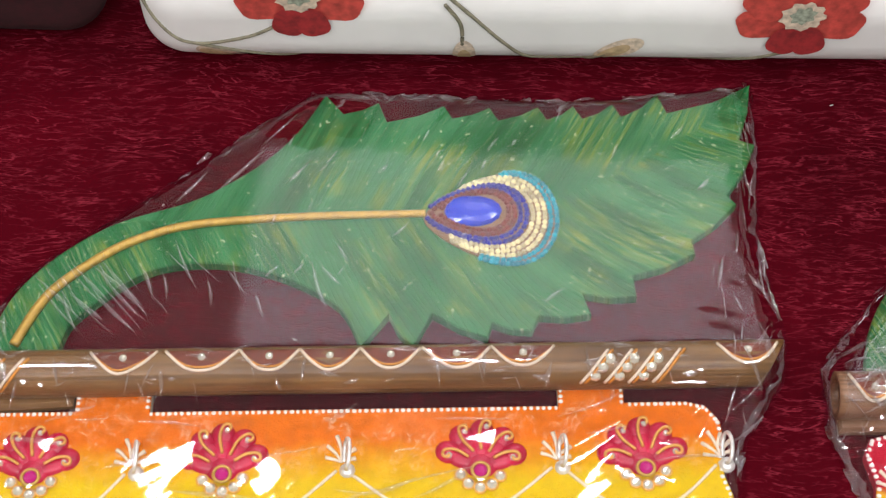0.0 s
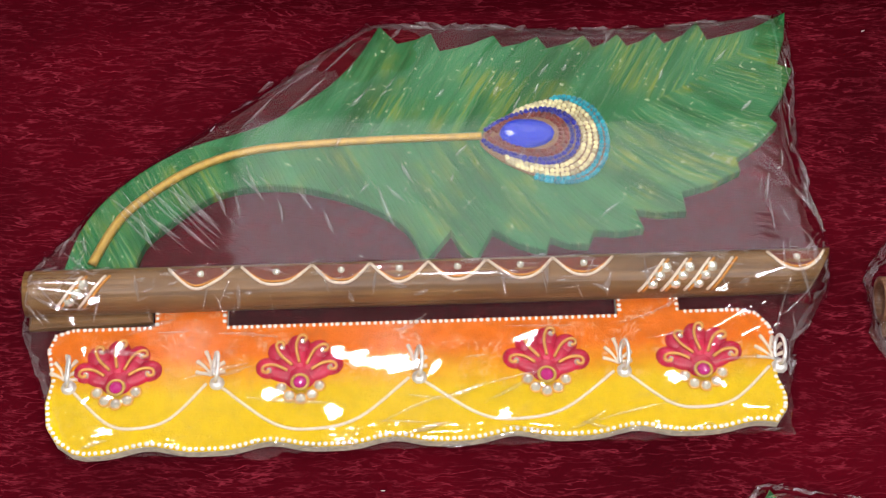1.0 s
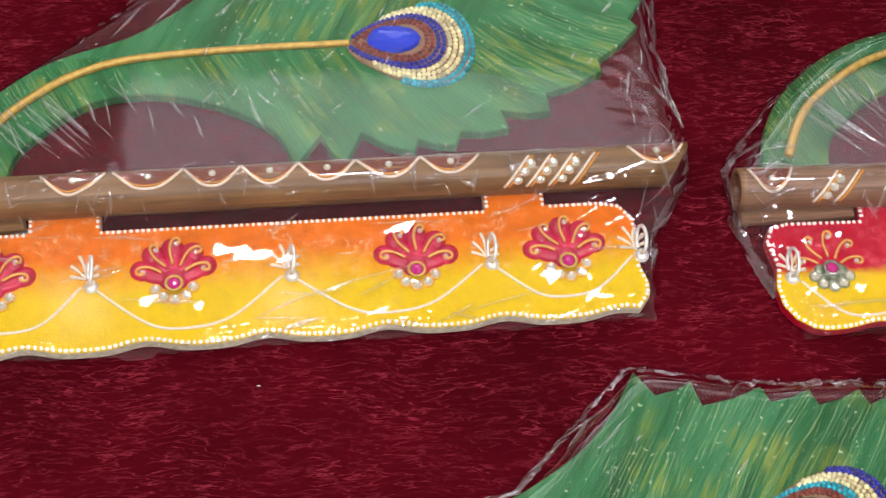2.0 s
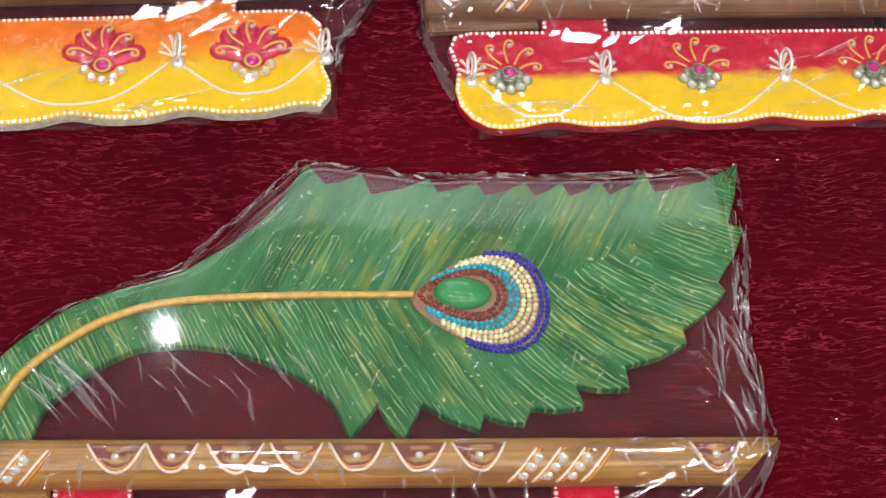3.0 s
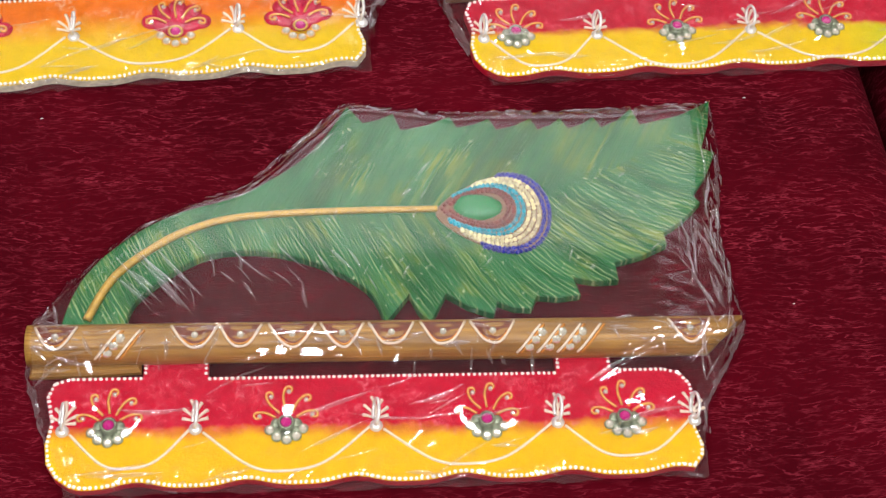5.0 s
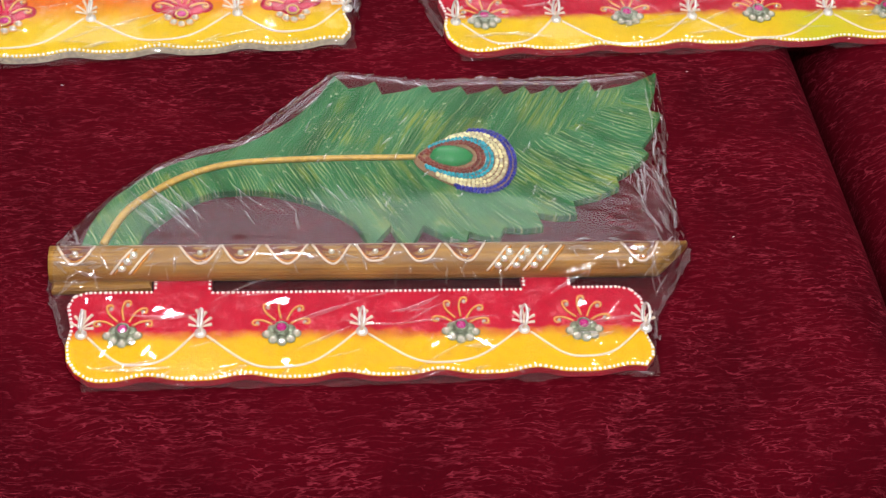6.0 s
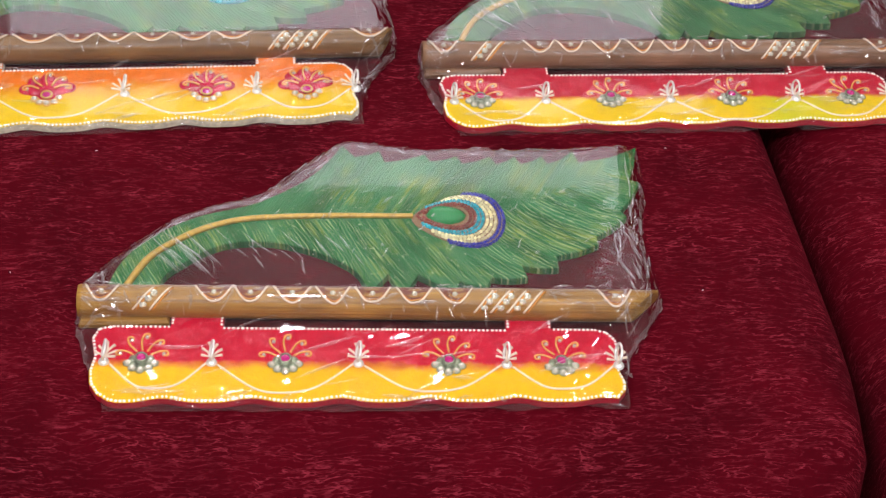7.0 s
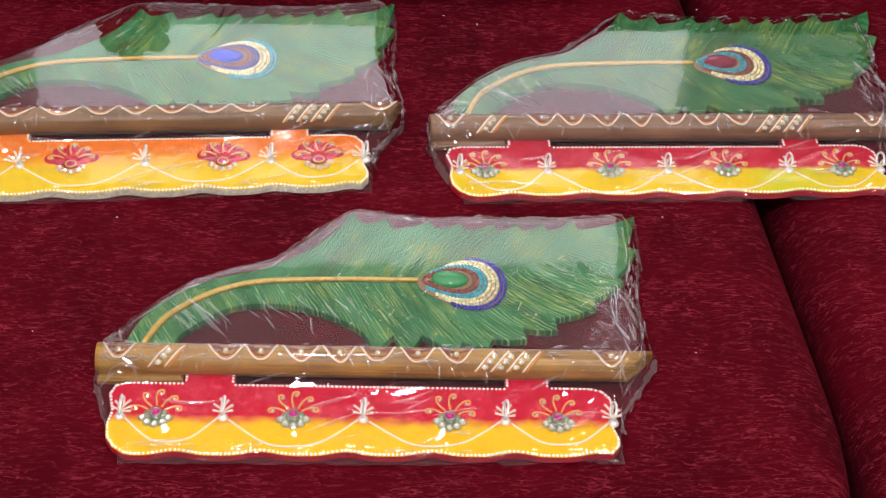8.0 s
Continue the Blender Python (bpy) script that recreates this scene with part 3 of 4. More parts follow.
def make_flute(parent, style, cut):
    bm = bmesh.new()
    n = 28
    outer, innr = [], []
    xs = [0.0, 0.004] + [0.02 * k for k in range(1, 20)]
    for x in xs + [None]:
        o, i_ = [], []
        for k in range(n):
            a = k * math.tau / n
            y, z = math.cos(a), math.sin(a)
            if x is None:
                xx = 0.407 - cut * (0.5 - 0.5 * y) - 0.004 * (0.5 - 0.5 * z)
            else:
                xx = x
            wob = 1 + 0.02 * noise.noise((xx * 30, y, z))
            o.append(bm.verts.new((xx, FY + FR * wob * y, FZ + FR * wob * z)))
            i_.append(bm.verts.new((xx, FY + FR * 0.72 * y, FZ + FR * 0.72 * z)))
        outer.append(o)
        innr.append(i_)
    for k in range(n):
        j = (k + 1) % n
        for q, s in zip(outer, outer[1:]):
            bm.faces.new((q[k], q[j], s[j], s[k]))
        for q, s in zip(innr, innr[1:]):
            bm.faces.new((q[j], q[k], s[k], s[j]))
        bm.faces.new((outer[0][j], outer[0][k], innr[0][k], innr[0][j]))
        bm.faces.new((outer[-1][k], outer[-1][j], innr[-1][j], innr[-1][k]))
    flute = part("flute", bm, FLUTE[style], parent, "varnished bamboo flute with painted festoons")
    # painted festoons
    marks = [(72, 104), (108, 143), (143.5, 172), (172.5, 201), (201.5, 230), (231, 263.5), (264, 294), (372, 401)]
    if style != "orange":
        marks = [(5, 28), (80, 106), (106.5, 130), (134, 160), (163, 187), (190, 215), (219, 244), (247, 272), (360, 384)]
    base = 64 if style == "orange" else 50
    for x0, x1 in marks:
        x0, x1 = x0 * M, x1 * M
        for name, mat, low, r, lift in (("festoon_fill", BROWN_FILL, base + 11, 0, 0.0002), ("festoon_line", ORANGE_LINE, base + 8, 0.0006, 0.0002), ("festoon_line", CREAM, base, 0.0008, 0.0003)):
            bm = bmesh.new()
            arc = []
            for k in range(15):
                u = k / 14
                a = 120 - (120 - low - 8 * noise.noise((x0 * 90, k * 0.2, 3))) * (1 - abs(2 * u - 1) ** 2.2)
                arc.append((x0 + (x1 - x0) * u, a))
            if r:
                tube(bm, [flute_point(x, a, lift) for x, a in arc], r, 5)
            else:
                up = [bm.verts.new(flute_point(x, 121, lift)) for x, a in arc]
                md = [bm.verts.new(flute_point(x, (a + 121) / 2, lift)) for x, a in arc]
                dn = [bm.verts.new(flute_point(x, a, lift)) for x, a in arc]
                for k in range(14):
                    bm.faces.new((dn[k], dn[k + 1], md[k + 1], md[k]))
                    bm.faces.new((md[k], md[k + 1], up[k + 1], up[k]))
            part(name, bm, mat, flute)
        bm = bmesh.new()
        p = flute_point((x0 + x1) / 2, base + 36, -0.0004)
        dome(bm, p.x, p.y, p.z, 0.0022, 0.0022, 0.0018, 3, 8)
        part("rhinestone", bm, CRYSTAL, flute, smooth=False)
    # slanting bands of stones
    bands = [(16, 2), (306, 4)] if style == "orange" else [(38, 2), (273, 4)]
    for bx, count in bands:
        for i in range(count):
            for dx, mat in ((0.0, CREAM), (0.0022, ORANGE_LINE)):
                bm = bmesh.new()
                tube(bm, [flute_point((bx + i * 11.5 + k * 1.7) * M + dx, 18 + k * 10.5, 0.0003) for k in range(9)], 0.0008, 5)
                part("stripe", bm, mat, flute)
            if i < count - 1:
                for k in range(3):
                    bm = bmesh.new()
                    p = flute_point((bx + 7 + i * 11.5 + k * 3.6) * M, 36 + 22 * k, -0.0006)
                    dome(bm, p.x, p.y, p.z, 0.003, 0.003, 0.0024, 3, 8)
                    part("rhinestone", bm, CRYSTAL, flute, smooth=False)
    return flute


def teardrop(t, left, right, cy, h):
    u = (1 - math.cos(t)) / 2
    return left + (right - left) * u, cy + h * math.sin(t) * (0.38 + 0.62 * u ** 0.8)


def make_eye(parent, style, rows, dx, dy):
    """The jewelled eye of the feather: a stone in rows of beads on a bed of glue."""
    bm = bmesh.new()
    loop = [teardrop(k / 40 * math.tau, 232, 301.5, 78.7, 35.5) for k in range(40)]
    plate(bm, [((x + dx) * M, (y + dy) * M) for x, y in loop], TOP - 0.0005, TOP + 0.0009, 0.0004)
    eye = part("jewelled_eye", bm, BEAD_BED, parent, "teardrop of coloured beads round a faceted stone")
    bm = bmesh.new()
    sides, a, b = 14, 0.0148, 0.0092
    lv = []
    for f, z in ((1.0, 0.0), (1.0, 0.0014), (0.86, 0.0032), (0.62, 0.0046), (0.3, 0.0055)):
        lv.append([bm.verts.new(((257.5 + dx) * M + a * f * math.cos((k + 0.5 * (f < 0.9)) * math.tau / sides), (82.3 + dy) * M + b * f * math.sin(k * math.tau / sides), TOP + 0.0006 + z)) for k in range(sides)])
    for q, s in zip(lv, lv[1:]):
        for k in range(sides):
            bm.faces.new((q[k], q[(k + 1) % sides], s[(k + 1) % sides], s[k]))
    bm.faces.new(lv[-1])
    part("stone", bm, EYE_GEM[style], eye, smooth=style == "red")
    meshes = {}
    spans = [(0.0, 360)] * 2 + [(18, 342)] * 2 + [(66, 304)] * 3 + [(98, 280)] * 2
    if style != "orange":
        spans = [(0, 360)] * 2 + [(48, 318)] * 2 + [(74, 300)] * 3 + [(94, 282)] * 2
    for i, kind in enumerate(rows):
        s = i / 8
        left = 240 - 7.5 * min(1, s * 4)
        right, cy, h = 276 + 24.5 * s, 82.4 - 4 * s, 15 + 21 * s
        lo, hi = (radians(v) for v in spans[i])
        # even steps along the row
        path = [teardrop(lo + (hi - lo) * k / 240, left, right, cy, h) for k in range(241)]
        acc, step = 0.0, 2.75
        for q, w in zip(path, path[1:]):
            acc += math.hypot(w[0] - q[0], w[1] - q[1])
            if acc < step:
                continue
            acc -= step
            if kind not in meshes:
                bm = bmesh.new()
                q = 0.0015
                dome(bm, 0, 0, 0, q, q, 0.0015, 3, 7)
                me = bpy.data.meshes.new("bead")
                bm.to_mesh(me)
                bm.free()
                me.polygons.foreach_set("use_smooth", [True] * len(me.polygons))
                me.materials.append(BEAD[kind])
                meshes[kind] = me
            o = new("bead", meshes[kind])
            o.parent = eye
            o.matrix_basis = pose((w[0] + dx + random.uniform(-0.15, 0.15)) * M, (w[1] + dy + random.uniform(-0.15, 0.15)) * M, TOP + 0.0009)
    return eye


def curl(ang, length, bend):
    """A gold line that leaves the stone and rolls up at its end."""
    pts = []
    for k in range(9):
        u = k / 8
        a = radians(ang + bend * math.sin(u * math.pi) * 5)
        pts.append(Vector((math.cos(a) * (0.006 + length * u), math.sin(a) * (0.006 + length * u), 0)))
    e, d = pts[-1], (pts[-1] - pts[-3]).normalized()
    side = Vector((-d.y, d.x, 0)) * (-1 if bend > 0 else 1)
    c = e + side * 0.0024
    for k in range(1, 12):
        t = k / 11 * 4.6
        r = 0.0024 * (1 - 0.09 * k * 0.55)
        pts.append(c + (-side * math.cos(t) + d * math.sin(t)) * r)
    return pts


def make_medallion(parent, style, x, y, turn):
    m = pose(x * M, y * M, TOP, 0, 0, turn)
    bm = bmesh.new()
    if style == "orange":
        for k, ang in enumerate((22, 55, 90, 125, 158)):
            a = radians(ang)
            dome(bm, 0.0095 * math.cos(a), 0.0095 * math.sin(a), -0.0003, 0.009, 0.0048, 0.0032, 5, 14, a)
            dome(bm, 0.0162 * math.cos(a), 0.0175 * math.sin(a), -0.0003, 0.0062, 0.0057, 0.0034, 5, 14, a)
        dome(bm, 0, 0.001, -0.0003, 0.008, 0.007, 0.0034, 4, 14)
        med = part("medallion", bm, FAN_RED, parent, "glossy red lotus fan with gold curls")
    else:
        for k in range(6):
            a = k * math.tau / 6 + 0.5
            dome(bm, 0.0062 * math.cos(a), -0.003 + 0.005 * math.sin(a), -0.0003, 0.0036, 0.0034, 0.0018, 3, 10)
        dome(bm, 0, -0.002, -0.0003, 0.005, 0.005, 0.003, 3, 12)
        med = part("medallion", bm, CUP, parent, "grey foil flower with clear stones")
    med.matrix_basis = m @ Matrix.Diagonal((1.03, 1.03, 1.03, 1)) if style == "orange" else m
    lift = 0.0031 if style == "orange" else 0.0004
    for ang, ln, bend in ((19, 0.0105, 1), (54, 0.0125, 1), (90, 0.0135, 1), (125, 0.0125, 1), (160, 0.0105, -1)):
        bm = bmesh.new()
        tube(bm, [p + Vector((0, 0.001, lift + (0.0008 if style == "orange" else 0) * math.sin(min(1, p.length / 0.02) * math.pi))) for p in curl(ang, ln, bend)], 0.0008, 5)
        part("gold_curl", bm, GOLD_LINE, med)
        tip = curl(ang, ln, bend)[-1]
        bm = bmesh.new()
        dome(bm, tip.x, tip.y + 0.001, lift - 0.0004, 0.0016, 0.0016, 0.0017, 2, 7)
        part("rhinestone", bm, CRYSTAL, med, smooth=False)
    gy = -0.003 if style == "orange" else -0.001
    bm = bmesh.new()
    dome(bm, 0, gy, 0.0022, 0.0034, 0.0034, 0.0022, 3, 8)
    part("stone", bm, RUBY, med, smooth=False)
    bm = bmesh.new()
    ring(bm, 0, gy, 0.0028, 0.0039, 0.0008)
    part("bezel", bm, GOLD if style == "orange" else CUP, med)
    for sx, sy in ((-9, -4.5), (-5.3, -8.8), (0, -10.6), (5.3, -8.8), (9, -4.5)):
        bm = bmesh.new()
        dome(bm, sx * M, sy * M, 0.0001, 0.0027, 0.0027, 0.0026, 3, 8)
        o = part("rhinestone", bm, CRYSTAL, med, smooth=False)
        bm = bmesh.new()
        ring(bm, sx * M, sy * M, 0.0006, 0.0027, 0.0005, 5, 12)
        part("setting", bm, GOLD_LINE if style == "orange" else CUP, med)
    return med


def make_hook(parent, x, y):
    bm = bmesh.new()
    dome(bm, 0, 0, -0.0003, 0.0028, 0.0028, 0.0022, 3, 10)
    hook = part("hook", bm, SILVER, parent, "small nickel eye hook")
    hook.matrix_basis = pose(x * M, y * M, TOP) @ Matrix.Diagonal((1.45, 1.45, 1.3, 1))
    bm = bmesh.new()
    pts = [Vector((0.0042 * math.sin(t) * 0.25, 0.0042 - 0.0052 * math.cos(t), 0.0045 + 0.0038 * math.sin(t))) for t in [k / 15 * 5.5 - 0.5 for k in range(16)]]
    tube(bm, pts, 0.0007, 6)
    part("loop", bm, SILVER, hook)


def make_leaf(parent, x, y, turn):
    for ang, ln in ((-74, 7.5), (-45, 10), (-18, 12.5), (10, 14), (38, 11), (70, 8)):
        bm = bmesh.new()
        a = radians(90 + ang + turn)
        pts = [Vector((x * M + math.cos(a) * ln * M * u + 0.0012 * math.sin(u * 3) * (1 if ang > 0 else -1 if ang < 0 else 0), y * M + math.sin(a) * ln * M * u, TOP + 0.0002)) for u in [k / 6 for k in range(7)]]
        tube(bm, pts, 0.0009, 5, lambda u: 0.55 + 0.75 * u)
        part("leaf_stroke", bm, CREAM, parent)


def make_dots(parent, style):
    """The dotted border: raised drops of paint all round the board."""
    bm = bmesh.new()
    P = [Vector(p) for p in board_of(style)]
    acc = 0.0
    n = len(P)
    for i in range(n):
        a, b = P[i], P[(i + 1) % n]
        d = b - a
        L = d.length
        if not L:
            continue
        d /= L
        nrm = Vector((-d.y, d.x)) * 0.0013
        while acc < L:
            p = a + d * acc + nrm
            if p.y < -0.0135:
                dome(bm, p.x, p.y, TOP - 0.0002, 0.00125 * random.uniform(0.75, 1.15), 0.0012, 0.0011, 2, 7)
            acc += 0.0030 * random.uniform(0.9, 1.12)
        acc -= L
    tagged(part("dot_border", bm, WHITE_DOT, parent), "raised white paint dots", kind="stuff")


def make_wrap(parent, style, hull, seed):
    """Clear film drawn taut over the whole piece."""
    step = 0.0021
    H = [(x * M, y * M if y > -62 else -0.0285 + (y * M + 0.0285) * BOARD_DEEP[style]) for x, y in hull]
    x0, x1 = min(p[0] for p in H) - step, max(p[0] for p in H) + step
    y0, y1 = min(p[1] for p in H) - step, max(p[1] for p in H) + step
    nx, ny = int((x1 - x0) / step) + 2, int((y1 - y0) / step) + 2
    gx, gy = np.meshgrid(x0 + step * np.arange(nx), y0 + step * np.arange(ny), indexing="ij")
    isin = inside(gx, gy, H)
    low = np.full(gx.shape, 0.0022)
    low[inside(gx, gy, FEATHER_OUT)] = TOP + 0.0012
    low[inside(gx, gy, board_of(style))] = TOP + 0.0012
    across = np.abs(gy - FY)
    tubez = FZ + np.sqrt(np.maximum(FR ** 2 - across ** 2, 0)) + 0.0012
    on = (across < FR) & (gx > -0.001) & (gx < 0.402)
    low[on] = np.maximum(low[on], tubez[on])
    for mx in MEDALLIONS[style]:
        near = (gx - mx * M) ** 2 + (gy + 0.06) ** 2 < 0.012 ** 2
        low[near] = np.maximum(low[near], TOP + 0.0062)
    eye = (gx - 0.262) ** 2 + (gy - 0.08) ** 2 < 0.02 ** 2
    low[eye] = np.maximum(low[eye], TOP + 0.0058)
    stem = (np.abs(gy - np.interp(gx, [0.03, 0.05, 0.09, 0.14, 0.232], [0.012, 0.043, 0.07, 0.079, 0.0815])) < 0.003) & (gx > 0.03) & (gx < 0.235)
    low[stem] = np.maximum(low[stem], TOP + 0.0045)
    rimd = np.full(gx.shape, 1.0)
    for (ax, ay), (bx, by) in zip(H, H[1:] + H[:1]):
        t = np.clip(((gx - ax) * (bx - ax) + (gy - ay) * (by - ay)) / ((bx - ax) ** 2 + (by - ay) ** 2), 0, 1)
        rimd = np.minimum(rimd, np.hypot(gx - ax - t * (bx - ax), gy - ay - t * (by - ay)))
    puffed = isin & (gy > FY) & (rimd > 0.012)
    low[puffed] = np.maximum(low[puffed], FZ + FR + 0.0012 - 0.035 * (gy[puffed] - FY))
    h = np.where(isin, low, 0.0012)
    for _ in range(420):
        a = h.copy()
        a[1:-1, 1:-1] = (h[2:, 1:-1] + h[:-2, 1:-1] + h[1:-1, 2:] + h[1:-1, :-2]) / 4
        h = np.where(isin, np.maximum(a, low), 0.0012)
    for _ in range(5):
        a = h.copy()
        a[1:-1, 1:-1] = (h[2:, 1:-1] + h[:-2, 1:-1] + h[1:-1, 2:] + h[1:-1, :-2]) / 4
        h = np.where(isin, a + 0.0001, 0.0012)
    corner = np.clip(1 - np.hypot(gx - 0.415, (gy - 0.01) * 0.62) / 0.062, 0, 1)
    rod = (across < FR * 0.95) & on
    free = np.where(puffed, 0.06, np.clip((h - low) / 0.003, 0, 1))
    for i in range(nx):
        for j in range(ny):
            if not isin[i, j]:
                continue
            x, y = gx[i, j], gy[i, j]
            w = noise.noise((x * 35 + y * 60, y * 22 - x * 30, seed)) + 0.6 * noise.noise((x * 130 - y * 40, y * 60 + x * 30, seed + 5))
            crease = abs(noise.noise((x * 60 - y * 85, (x + y) * 14, seed + 9)))
            hx, hy = (x - 0.412) * 1.0, y - 0.0
            ray = noise.noise((math.atan2(hy, -hx) * 9, math.hypot(hx, hy) * 9, seed + 3)) * max(0, 1 - math.hypot(hx, hy) / 0.17)
            rim = max(0, 1 - rimd[i, j] / 0.014)
            if corner[i, j] > 0:
                spoke = math.atan2(y + 0.01, 0.43 - x)
                h[i, j] += (0.0014 if style == "orange" else 0.0042) * corner[i, j] * abs(noise.noise((spoke * 16, math.hypot(hx, hy) * 30, seed + 2)) + 0.5 * noise.noise((x * 170, y * 110, seed + 4)))
            if rod[i, j]:
                h[i, j] += 0.00025 * abs(noise.noise((x * 90, y * 160, seed + 6)))
            h[i, j] += 0.003 * abs(ray) * free[i, j] + 0.003 * rim * (0.35 + free[i, j]) * abs(noise.noise((x * 140, y * 140, seed + 7)))
            h[i, j] += 0.0003 + 0.00004 * abs(w) * (0.05 + free[i, j]) + 0.00012 * max(0, 0.16 - crease) / 0.16 * (0.03 + 0.97 * free[i, j])
    bm = bmesh.new()
    vs = {}
    segs = list(zip(H, H[1:] + H[:1]))

    def v(i, j):
        if (i, j) not in vs:
            x, y = gx[i, j], gy[i, j]
            if not isin[i, j]:
                best = None
                for (ax, ay), (bx, by) in segs:
                    L = (bx - ax) ** 2 + (by - ay) ** 2
                    t = min(1, max(0, ((x - ax) * (bx - ax) + (y - ay) * (by - ay)) / L))
                    q = (ax + t * (bx - ax), ay + t * (by - ay))
                    d = (q[0] - x) ** 2 + (q[1] - y) ** 2
                    if best is None or d < best[0]:
                        best = (d, q)
                x, y = best[1]
            vs[i, j] = bm.verts.new((x, y, h[i, j]))
        return vs[i, j]
    for i in range(nx - 1):
        for j in range(ny - 1):
            if isin[i, j] or isin[i + 1, j] or isin[i, j + 1] or isin[i + 1, j + 1]:
                bm.faces.new((v(i, j), v(i + 1, j), v(i + 1, j + 1), v(i, j + 1)))
    # folds: low rounded ridges of gathered film
    sheet = part("plastic_wrap", bm, FILM, parent, "crinkled clear plastic film")
    bm = bmesh.new()
    rnf = random.Random(int(seed * 7))

    def fold(x, y, ang, length, width, bow):
        dx_, dy_ = math.cos(ang), math.sin(ang)
        rows_ = []
        n = max(4, int(length / 0.003))
        for k in range(n + 1):
            u = k / n - 0.5
            px = x + dx_ * length * u - dy_ * bow * length * (u * u * 4)
            py = y + dy_ * length * u + dx_ * bow * length * (u * u * 4)
            i, j = int(round((px - x0) / step)), int(round((py - y0) / step))
            if not (0 <= i < nx and 0 <= j < ny and isin[i, j]):
                break
            z = h[i, j] + 0.0001
            wdt = width * max(0.12, 1 - abs(2 * u) ** 2)
            rows_.append([bm.verts.new((px - dy_ * wdt * c, py + dx_ * wdt * c, z + 0.2 * wdt * (1 - c * c * 4) + (0.0004 if abs(c) < 0.4 else -0.0002))) for c in (-0.5, -0.3, -0.1, 0.1, 0.3, 0.5)])
        for q, w in zip(rows_, rows_[1:]):
            for k in range(5):
                bm.faces.new((q[k], q[k + 1], w[k + 1], w[k]))
    zones = [(12 if style == "orange" else 46, (0.372, 0.41), (0.008, 0.06), (75, 125), (0.008, 0.026)),
             (10 if style == "orange" else 30, (0.392, 0.41), (0.05, 0.13), (80, 105), (0.006, 0.02)),
             (48, (0.19, 0.4), (0.146, 0.158), (-50, 60), (0.006, 0.014)),
             (16, (0.06, 0.17), (0.09, 0.15), (20, 60), (0.008, 0.03)),
             (22, (0.0, 0.03), (-0.03, 0.012), (-80, 80), (0.006, 0.02)),
             (34, (0.376, 0.402), (-0.06, 0.0), (40, 120), (0.008, 0.03)),
             (20, (0.05, 0.2), (0.012, 0.05), (95, 140), (0.01, 0.035)),
             (26, (0.03, 0.36), (-0.092, -0.034), (-8, 32), (0.012, 0.045)),
             (26, (0.03, 0.36), (-0.03, -0.012), (60, 120), (0.006, 0.016)),
             (36, (0.13, 0.39), (0.02, 0.148), (40, 75), (0.004, 0.012)),
             (20, (0.02, 0.4), (-0.1, -0.09), (-40, 40), (0.005, 0.014)),
             (60, (0.0, 0.4), (-0.022, -0.004), (-20, 20), (0.003, 0.012)),
             (9, (0.05, 0.085), (0.016, 0.034), (128, 136), (0.03, 0.05))]
    for count, (xa, xb), (ya, yb), (aa, ab), (la, lb) in zones:
        for _ in range(count):
            fold(rnf.uniform(xa, xb), rnf.uniform(ya, yb), radians(rnf.uniform(aa, ab)), rnf.uniform(la, lb), rnf.uniform(0.0009, 0.0032), rnf.uniform(-0.05, 0.05))
    # crinkled seam along the rim
    rnd = random.Random(int(seed * 10))
    rim = []
    for (ax, ay), (bx, by) in segs:
        n = max(1, int(math.hypot(bx - ax, by - ay) / 0.0032))
        rim += [(ax + (bx - ax) * k / n, ay + (by - ay) * k / n, bx - ax, by - ay) for k in range(n)]
    turn = sum(a[0] * b[1] - b[0] * a[1] for a, b in segs)
    bands = []
    for x, y, ex, ey in rim:
        L = math.hypot(ex, ey) * (1 if turn > 0 else -1)
        nx_, ny_ = -ey / L, ex / L
        wide = 0.0038 * rnd.uniform(0.6, 1.4)
        bands.append([bm.verts.new((x + nx_ * q, y + ny_ * q, z)) for q, z in (
            (wide, 0.0045 + 0.0016 * rnd.random()), (wide * 0.55, 0.0036 + 0.002 * rnd.random()), (wide * 0.2, 0.0022 + 0.0022 * rnd.random()), (-0.0012 * rnd.random(), 0.0008 + 0.0012 * rnd.random()))])
    for q, w in zip(bands, bands[1:] + bands[:1]):
        for k in range(3):
            if min(q[3].co.y, w[3].co.y) > -0.07:
                bm.faces.new((q[k], q[k + 1], w[k + 1], w[k]))
    bmesh.ops.delete(bm, geom=[v_ for v_ in bm.verts if not v_.link_faces], context="VERTS")
    part("film_fold", bm, FILM_FOLDS, sheet, "gathered glossy folds of film")
    return sheet


MEDALLIONS = {"orange": (47.4, 136.6, 257.6, 334.4), "red": (47, 143.5, 254.5, 331.5), "rose": (42.5, 145.5, 242.5, 338.5)}
HOOKS = (22, 94, 193, 294, 371)


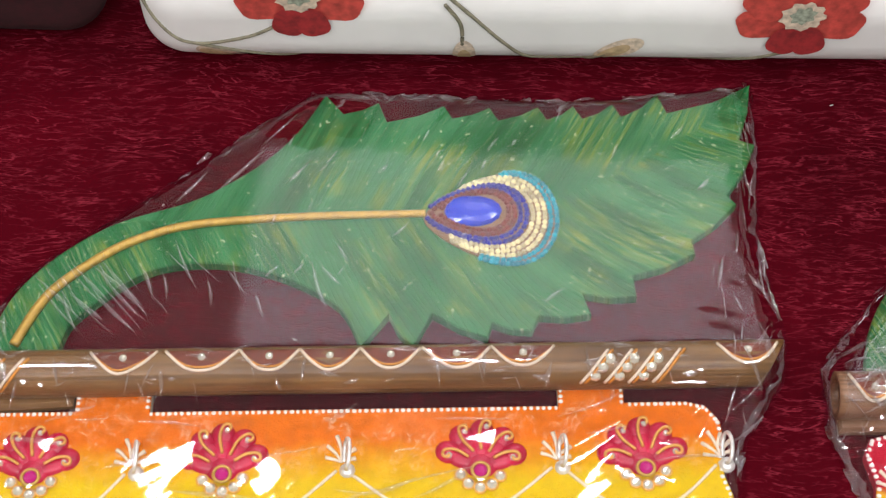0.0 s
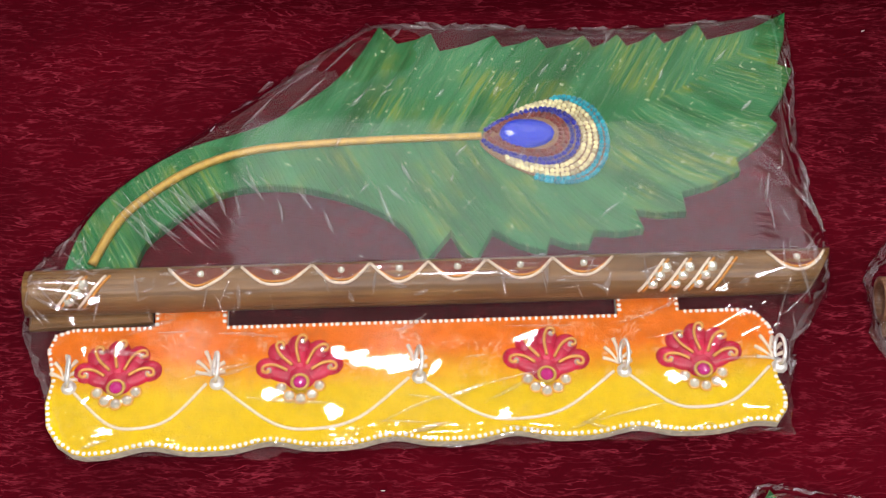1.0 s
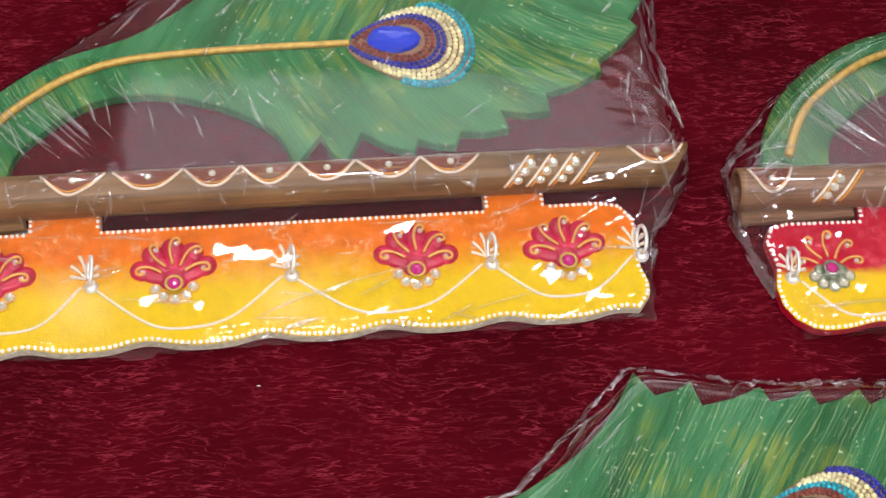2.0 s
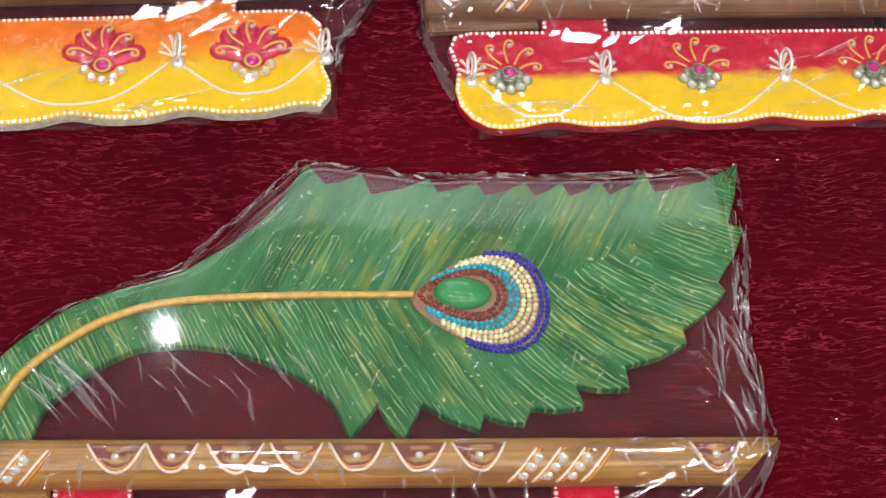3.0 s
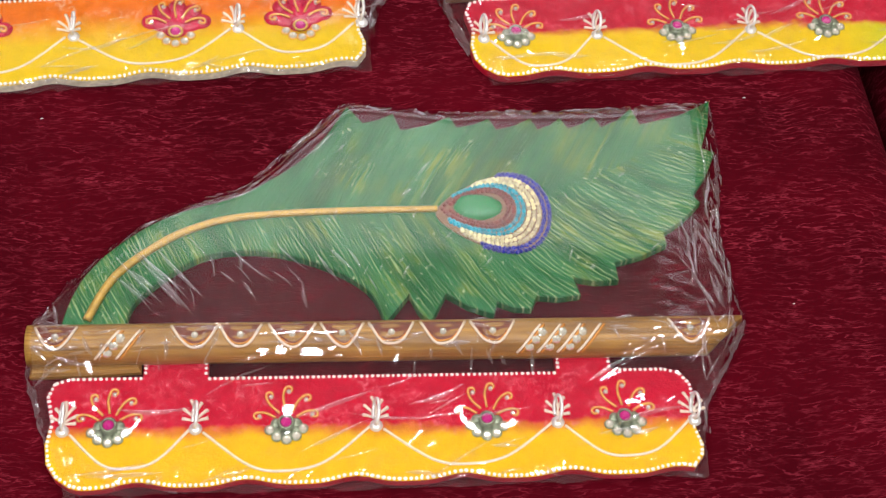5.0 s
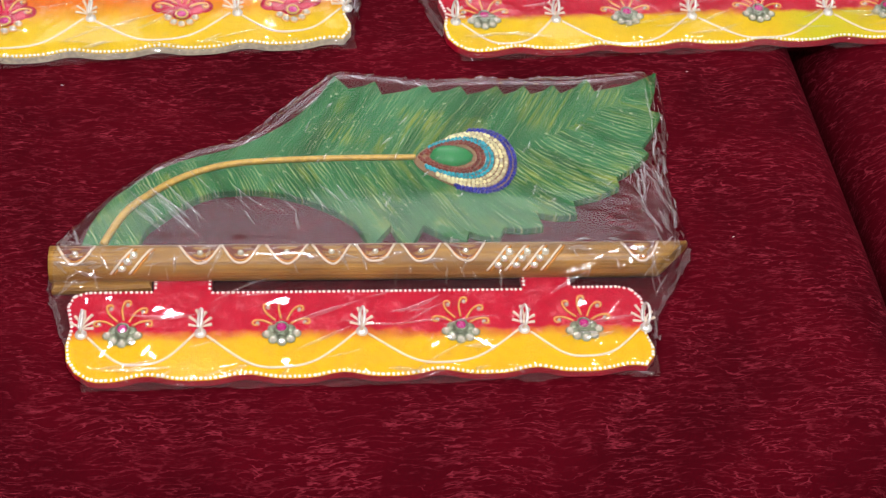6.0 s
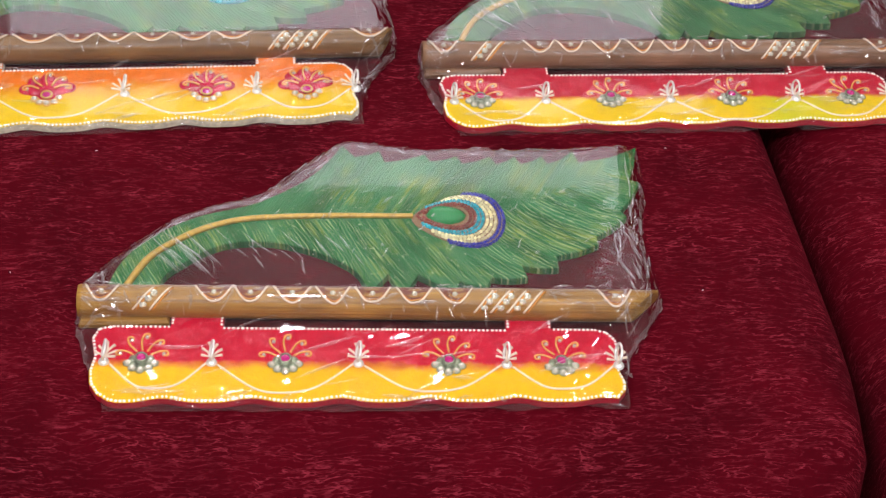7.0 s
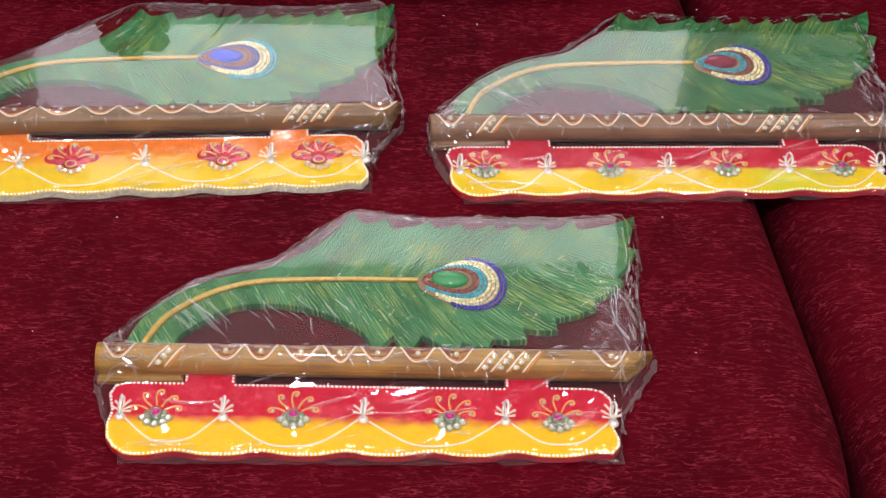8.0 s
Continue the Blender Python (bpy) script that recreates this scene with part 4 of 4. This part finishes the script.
def key_holder(style, m, label, rows, fshift, fscale, cut, hull, seed):
    holder = tagged(new("key_holder"), label, "key holder", "key holders on the sofa")
    bm = bmesh.new()
    dx, dy = fshift
    plate(bm, [(x * fscale + dx * M, y * fscale + dy * M if y > 0.005 else y) for x, y in FEATHER_OUT], 0.0006, TOP, 0.0008)
    feather = part("feather", bm, GREEN[style], holder, "carved feather brushed in greens", smooth=False)
    bm = bmesh.new()
    quill = spline([(30.4, 8, 0), (38.6, 27, 0), (49, 42, 0), (71, 60, 0), (90, 70, 0), (111.6, 76.3, 0), (143, 79.3, 0), (182, 80.9, 0), (217, 81.3, 0), (233, 81.5, 0)], 6)
    tube(bm, [Vector((p.x * M * fscale + dx * M, p.y * M * fscale + dy * M, TOP + 0.0012)) for p in quill], 0.0023, 8, lambda u: 1.15 - 0.3 * u)
    part("quill", bm, GOLD, feather, "gold-painted raised quill")
    make_eye(feather, style, rows, dx + 262 * (fscale - 1), dy + 80 * (fscale - 1))
    make_flute(holder, style, cut)
    bm = bmesh.new()
    plate(bm, board_of(style), 0.0006, TOP, 0.0007)
    board = part("hook_board", bm, BOARD[style], holder, smooth=False)
    board.data.materials.append(BOARD_EDGE[style])
    for p in board.data.polygons:
        if abs(p.normal.z) < 0.5:
            p.material_index = 1
    make_dots(board, style)
    bm = bmesh.new()
    plate(bm, [(0.001, -0.0268), (0.04, -0.026), (0.0625, -0.0245), (0.0625, -0.0195), (0.001, -0.0185)], 0.001, 0.0085, 0.0022)
    part("lath", bm, FLUTE[style], holder, "thin bamboo lath beneath the flute", smooth=False)
    for i, x in enumerate(MEDALLIONS[style]):
        make_medallion(board, style, x, {"orange": -60, "red": -58, "rose": -56.5}[style], (0, 2, -3, 4)[i])
    for i, x in enumerate(HOOKS):
        make_hook(board, x + (2 if style == "orange" else 0), -61)
        make_leaf(board, x - (1 if style == "orange" else 0), -57, (-12, 3, 0, -5, 10)[i])
    for i in range(4):
        bm = bmesh.new()
        a, b = HOOKS[i], HOOKS[i + 1]
        sag = (21, 24, 22, 19)[i]
        pts = spline([(a + 4, -63, 0), (a + (b - a) * 0.3, -63 - sag * 0.85, 0), (a + (b - a) * 0.5, -63 - sag, 0), (a + (b - a) * 0.72, -63 - sag * 0.78, 0), (b - 3, -61, 0)], 7)
        tube(bm, [Vector((p.x * M, p.y * M, TOP)) for p in pts], 0.00085, 5)
        part("garland", bm, CREAM, board)
    make_wrap(holder, style, hull, seed)
    holder.matrix_world = m
    return holder


HULL_A = [(-4, 9), (14, 28), (30, 52), (58, 76), (80, 92), (172, 166), (182, 165), (300, 156), (345, 157), (411, 166), (410, 120), (404, 70), (407, 40), (411, 6), (406, -16), (384, -48), (377, -96), (330, -99), (100, -101), (24, -100), (9, -60), (-4, -26)]
HULL_B = [(-3, 9), (12, 30), (32, 54), (56, 76), (82, 90), (115, 100), (174, 164), (184, 166), (240, 157), (340, 158), (412, 166), (412, 120), (404, 60), (408, 30), (412, 2), (397, -26), (382, -50), (377, -96), (250, -100), (24, -101), (8, -60), (-3, -26)]
key_holder("orange", pose(-0.1846, 0.2613, 0, 0, 0, 3.13), "feather key holder with orange and yellow hook board in film",
           ("rust", "rust", "blue", "blue", "gold", "gold", "gold", "teal", "teal"), (0, 0), 1.0, 0.012, HULL_A, 1.0)
red = key_holder("red", pose(0.0048, 0.0013, 0, 0, 0, -0.48), "feather key holder with red and amber hook board in film",
                 ("rust", "rust", "teal", "teal", "gold", "gold", "gold", "blue", "blue"), (0, 0), 1.0, 0.022, HULL_B, 14.0)
red.scale = (0.97, 0.97, 0.97)
key_holder("rose", pose(0.2435, 0.2668, 0, 0, 0, 1.83), "feather key holder with rose and yellow hook board in film",
           ("teal", "teal", "rust", "rust", "gold", "gold", "gold", "blue", "blue"), (2, 4), 1.02, 0.012, HULL_B, 27.0)

# ---- lint caught in the velvet ----
rnl = random.Random(11)
bm = bmesh.new()
for _ in range(45):
    lx, ly = rnl.uniform(-0.3, 0.5), rnl.uniform(-0.1, 0.46)
    a, ln = rnl.uniform(0, math.tau), rnl.uniform(0.0004, 0.0014)
    tube(bm, [(lx - math.cos(a) * ln, ly - math.sin(a) * ln, 0.0003), (lx, ly, 0.0007), (lx + math.cos(a + 0.5) * ln, ly + math.sin(a + 0.5) * ln, 0.0003)], 0.00024, 4)
tagged(part("lint", bm, WHITE_DOT), "pale specks of lint on red velvet", "lint", kind="stuff")
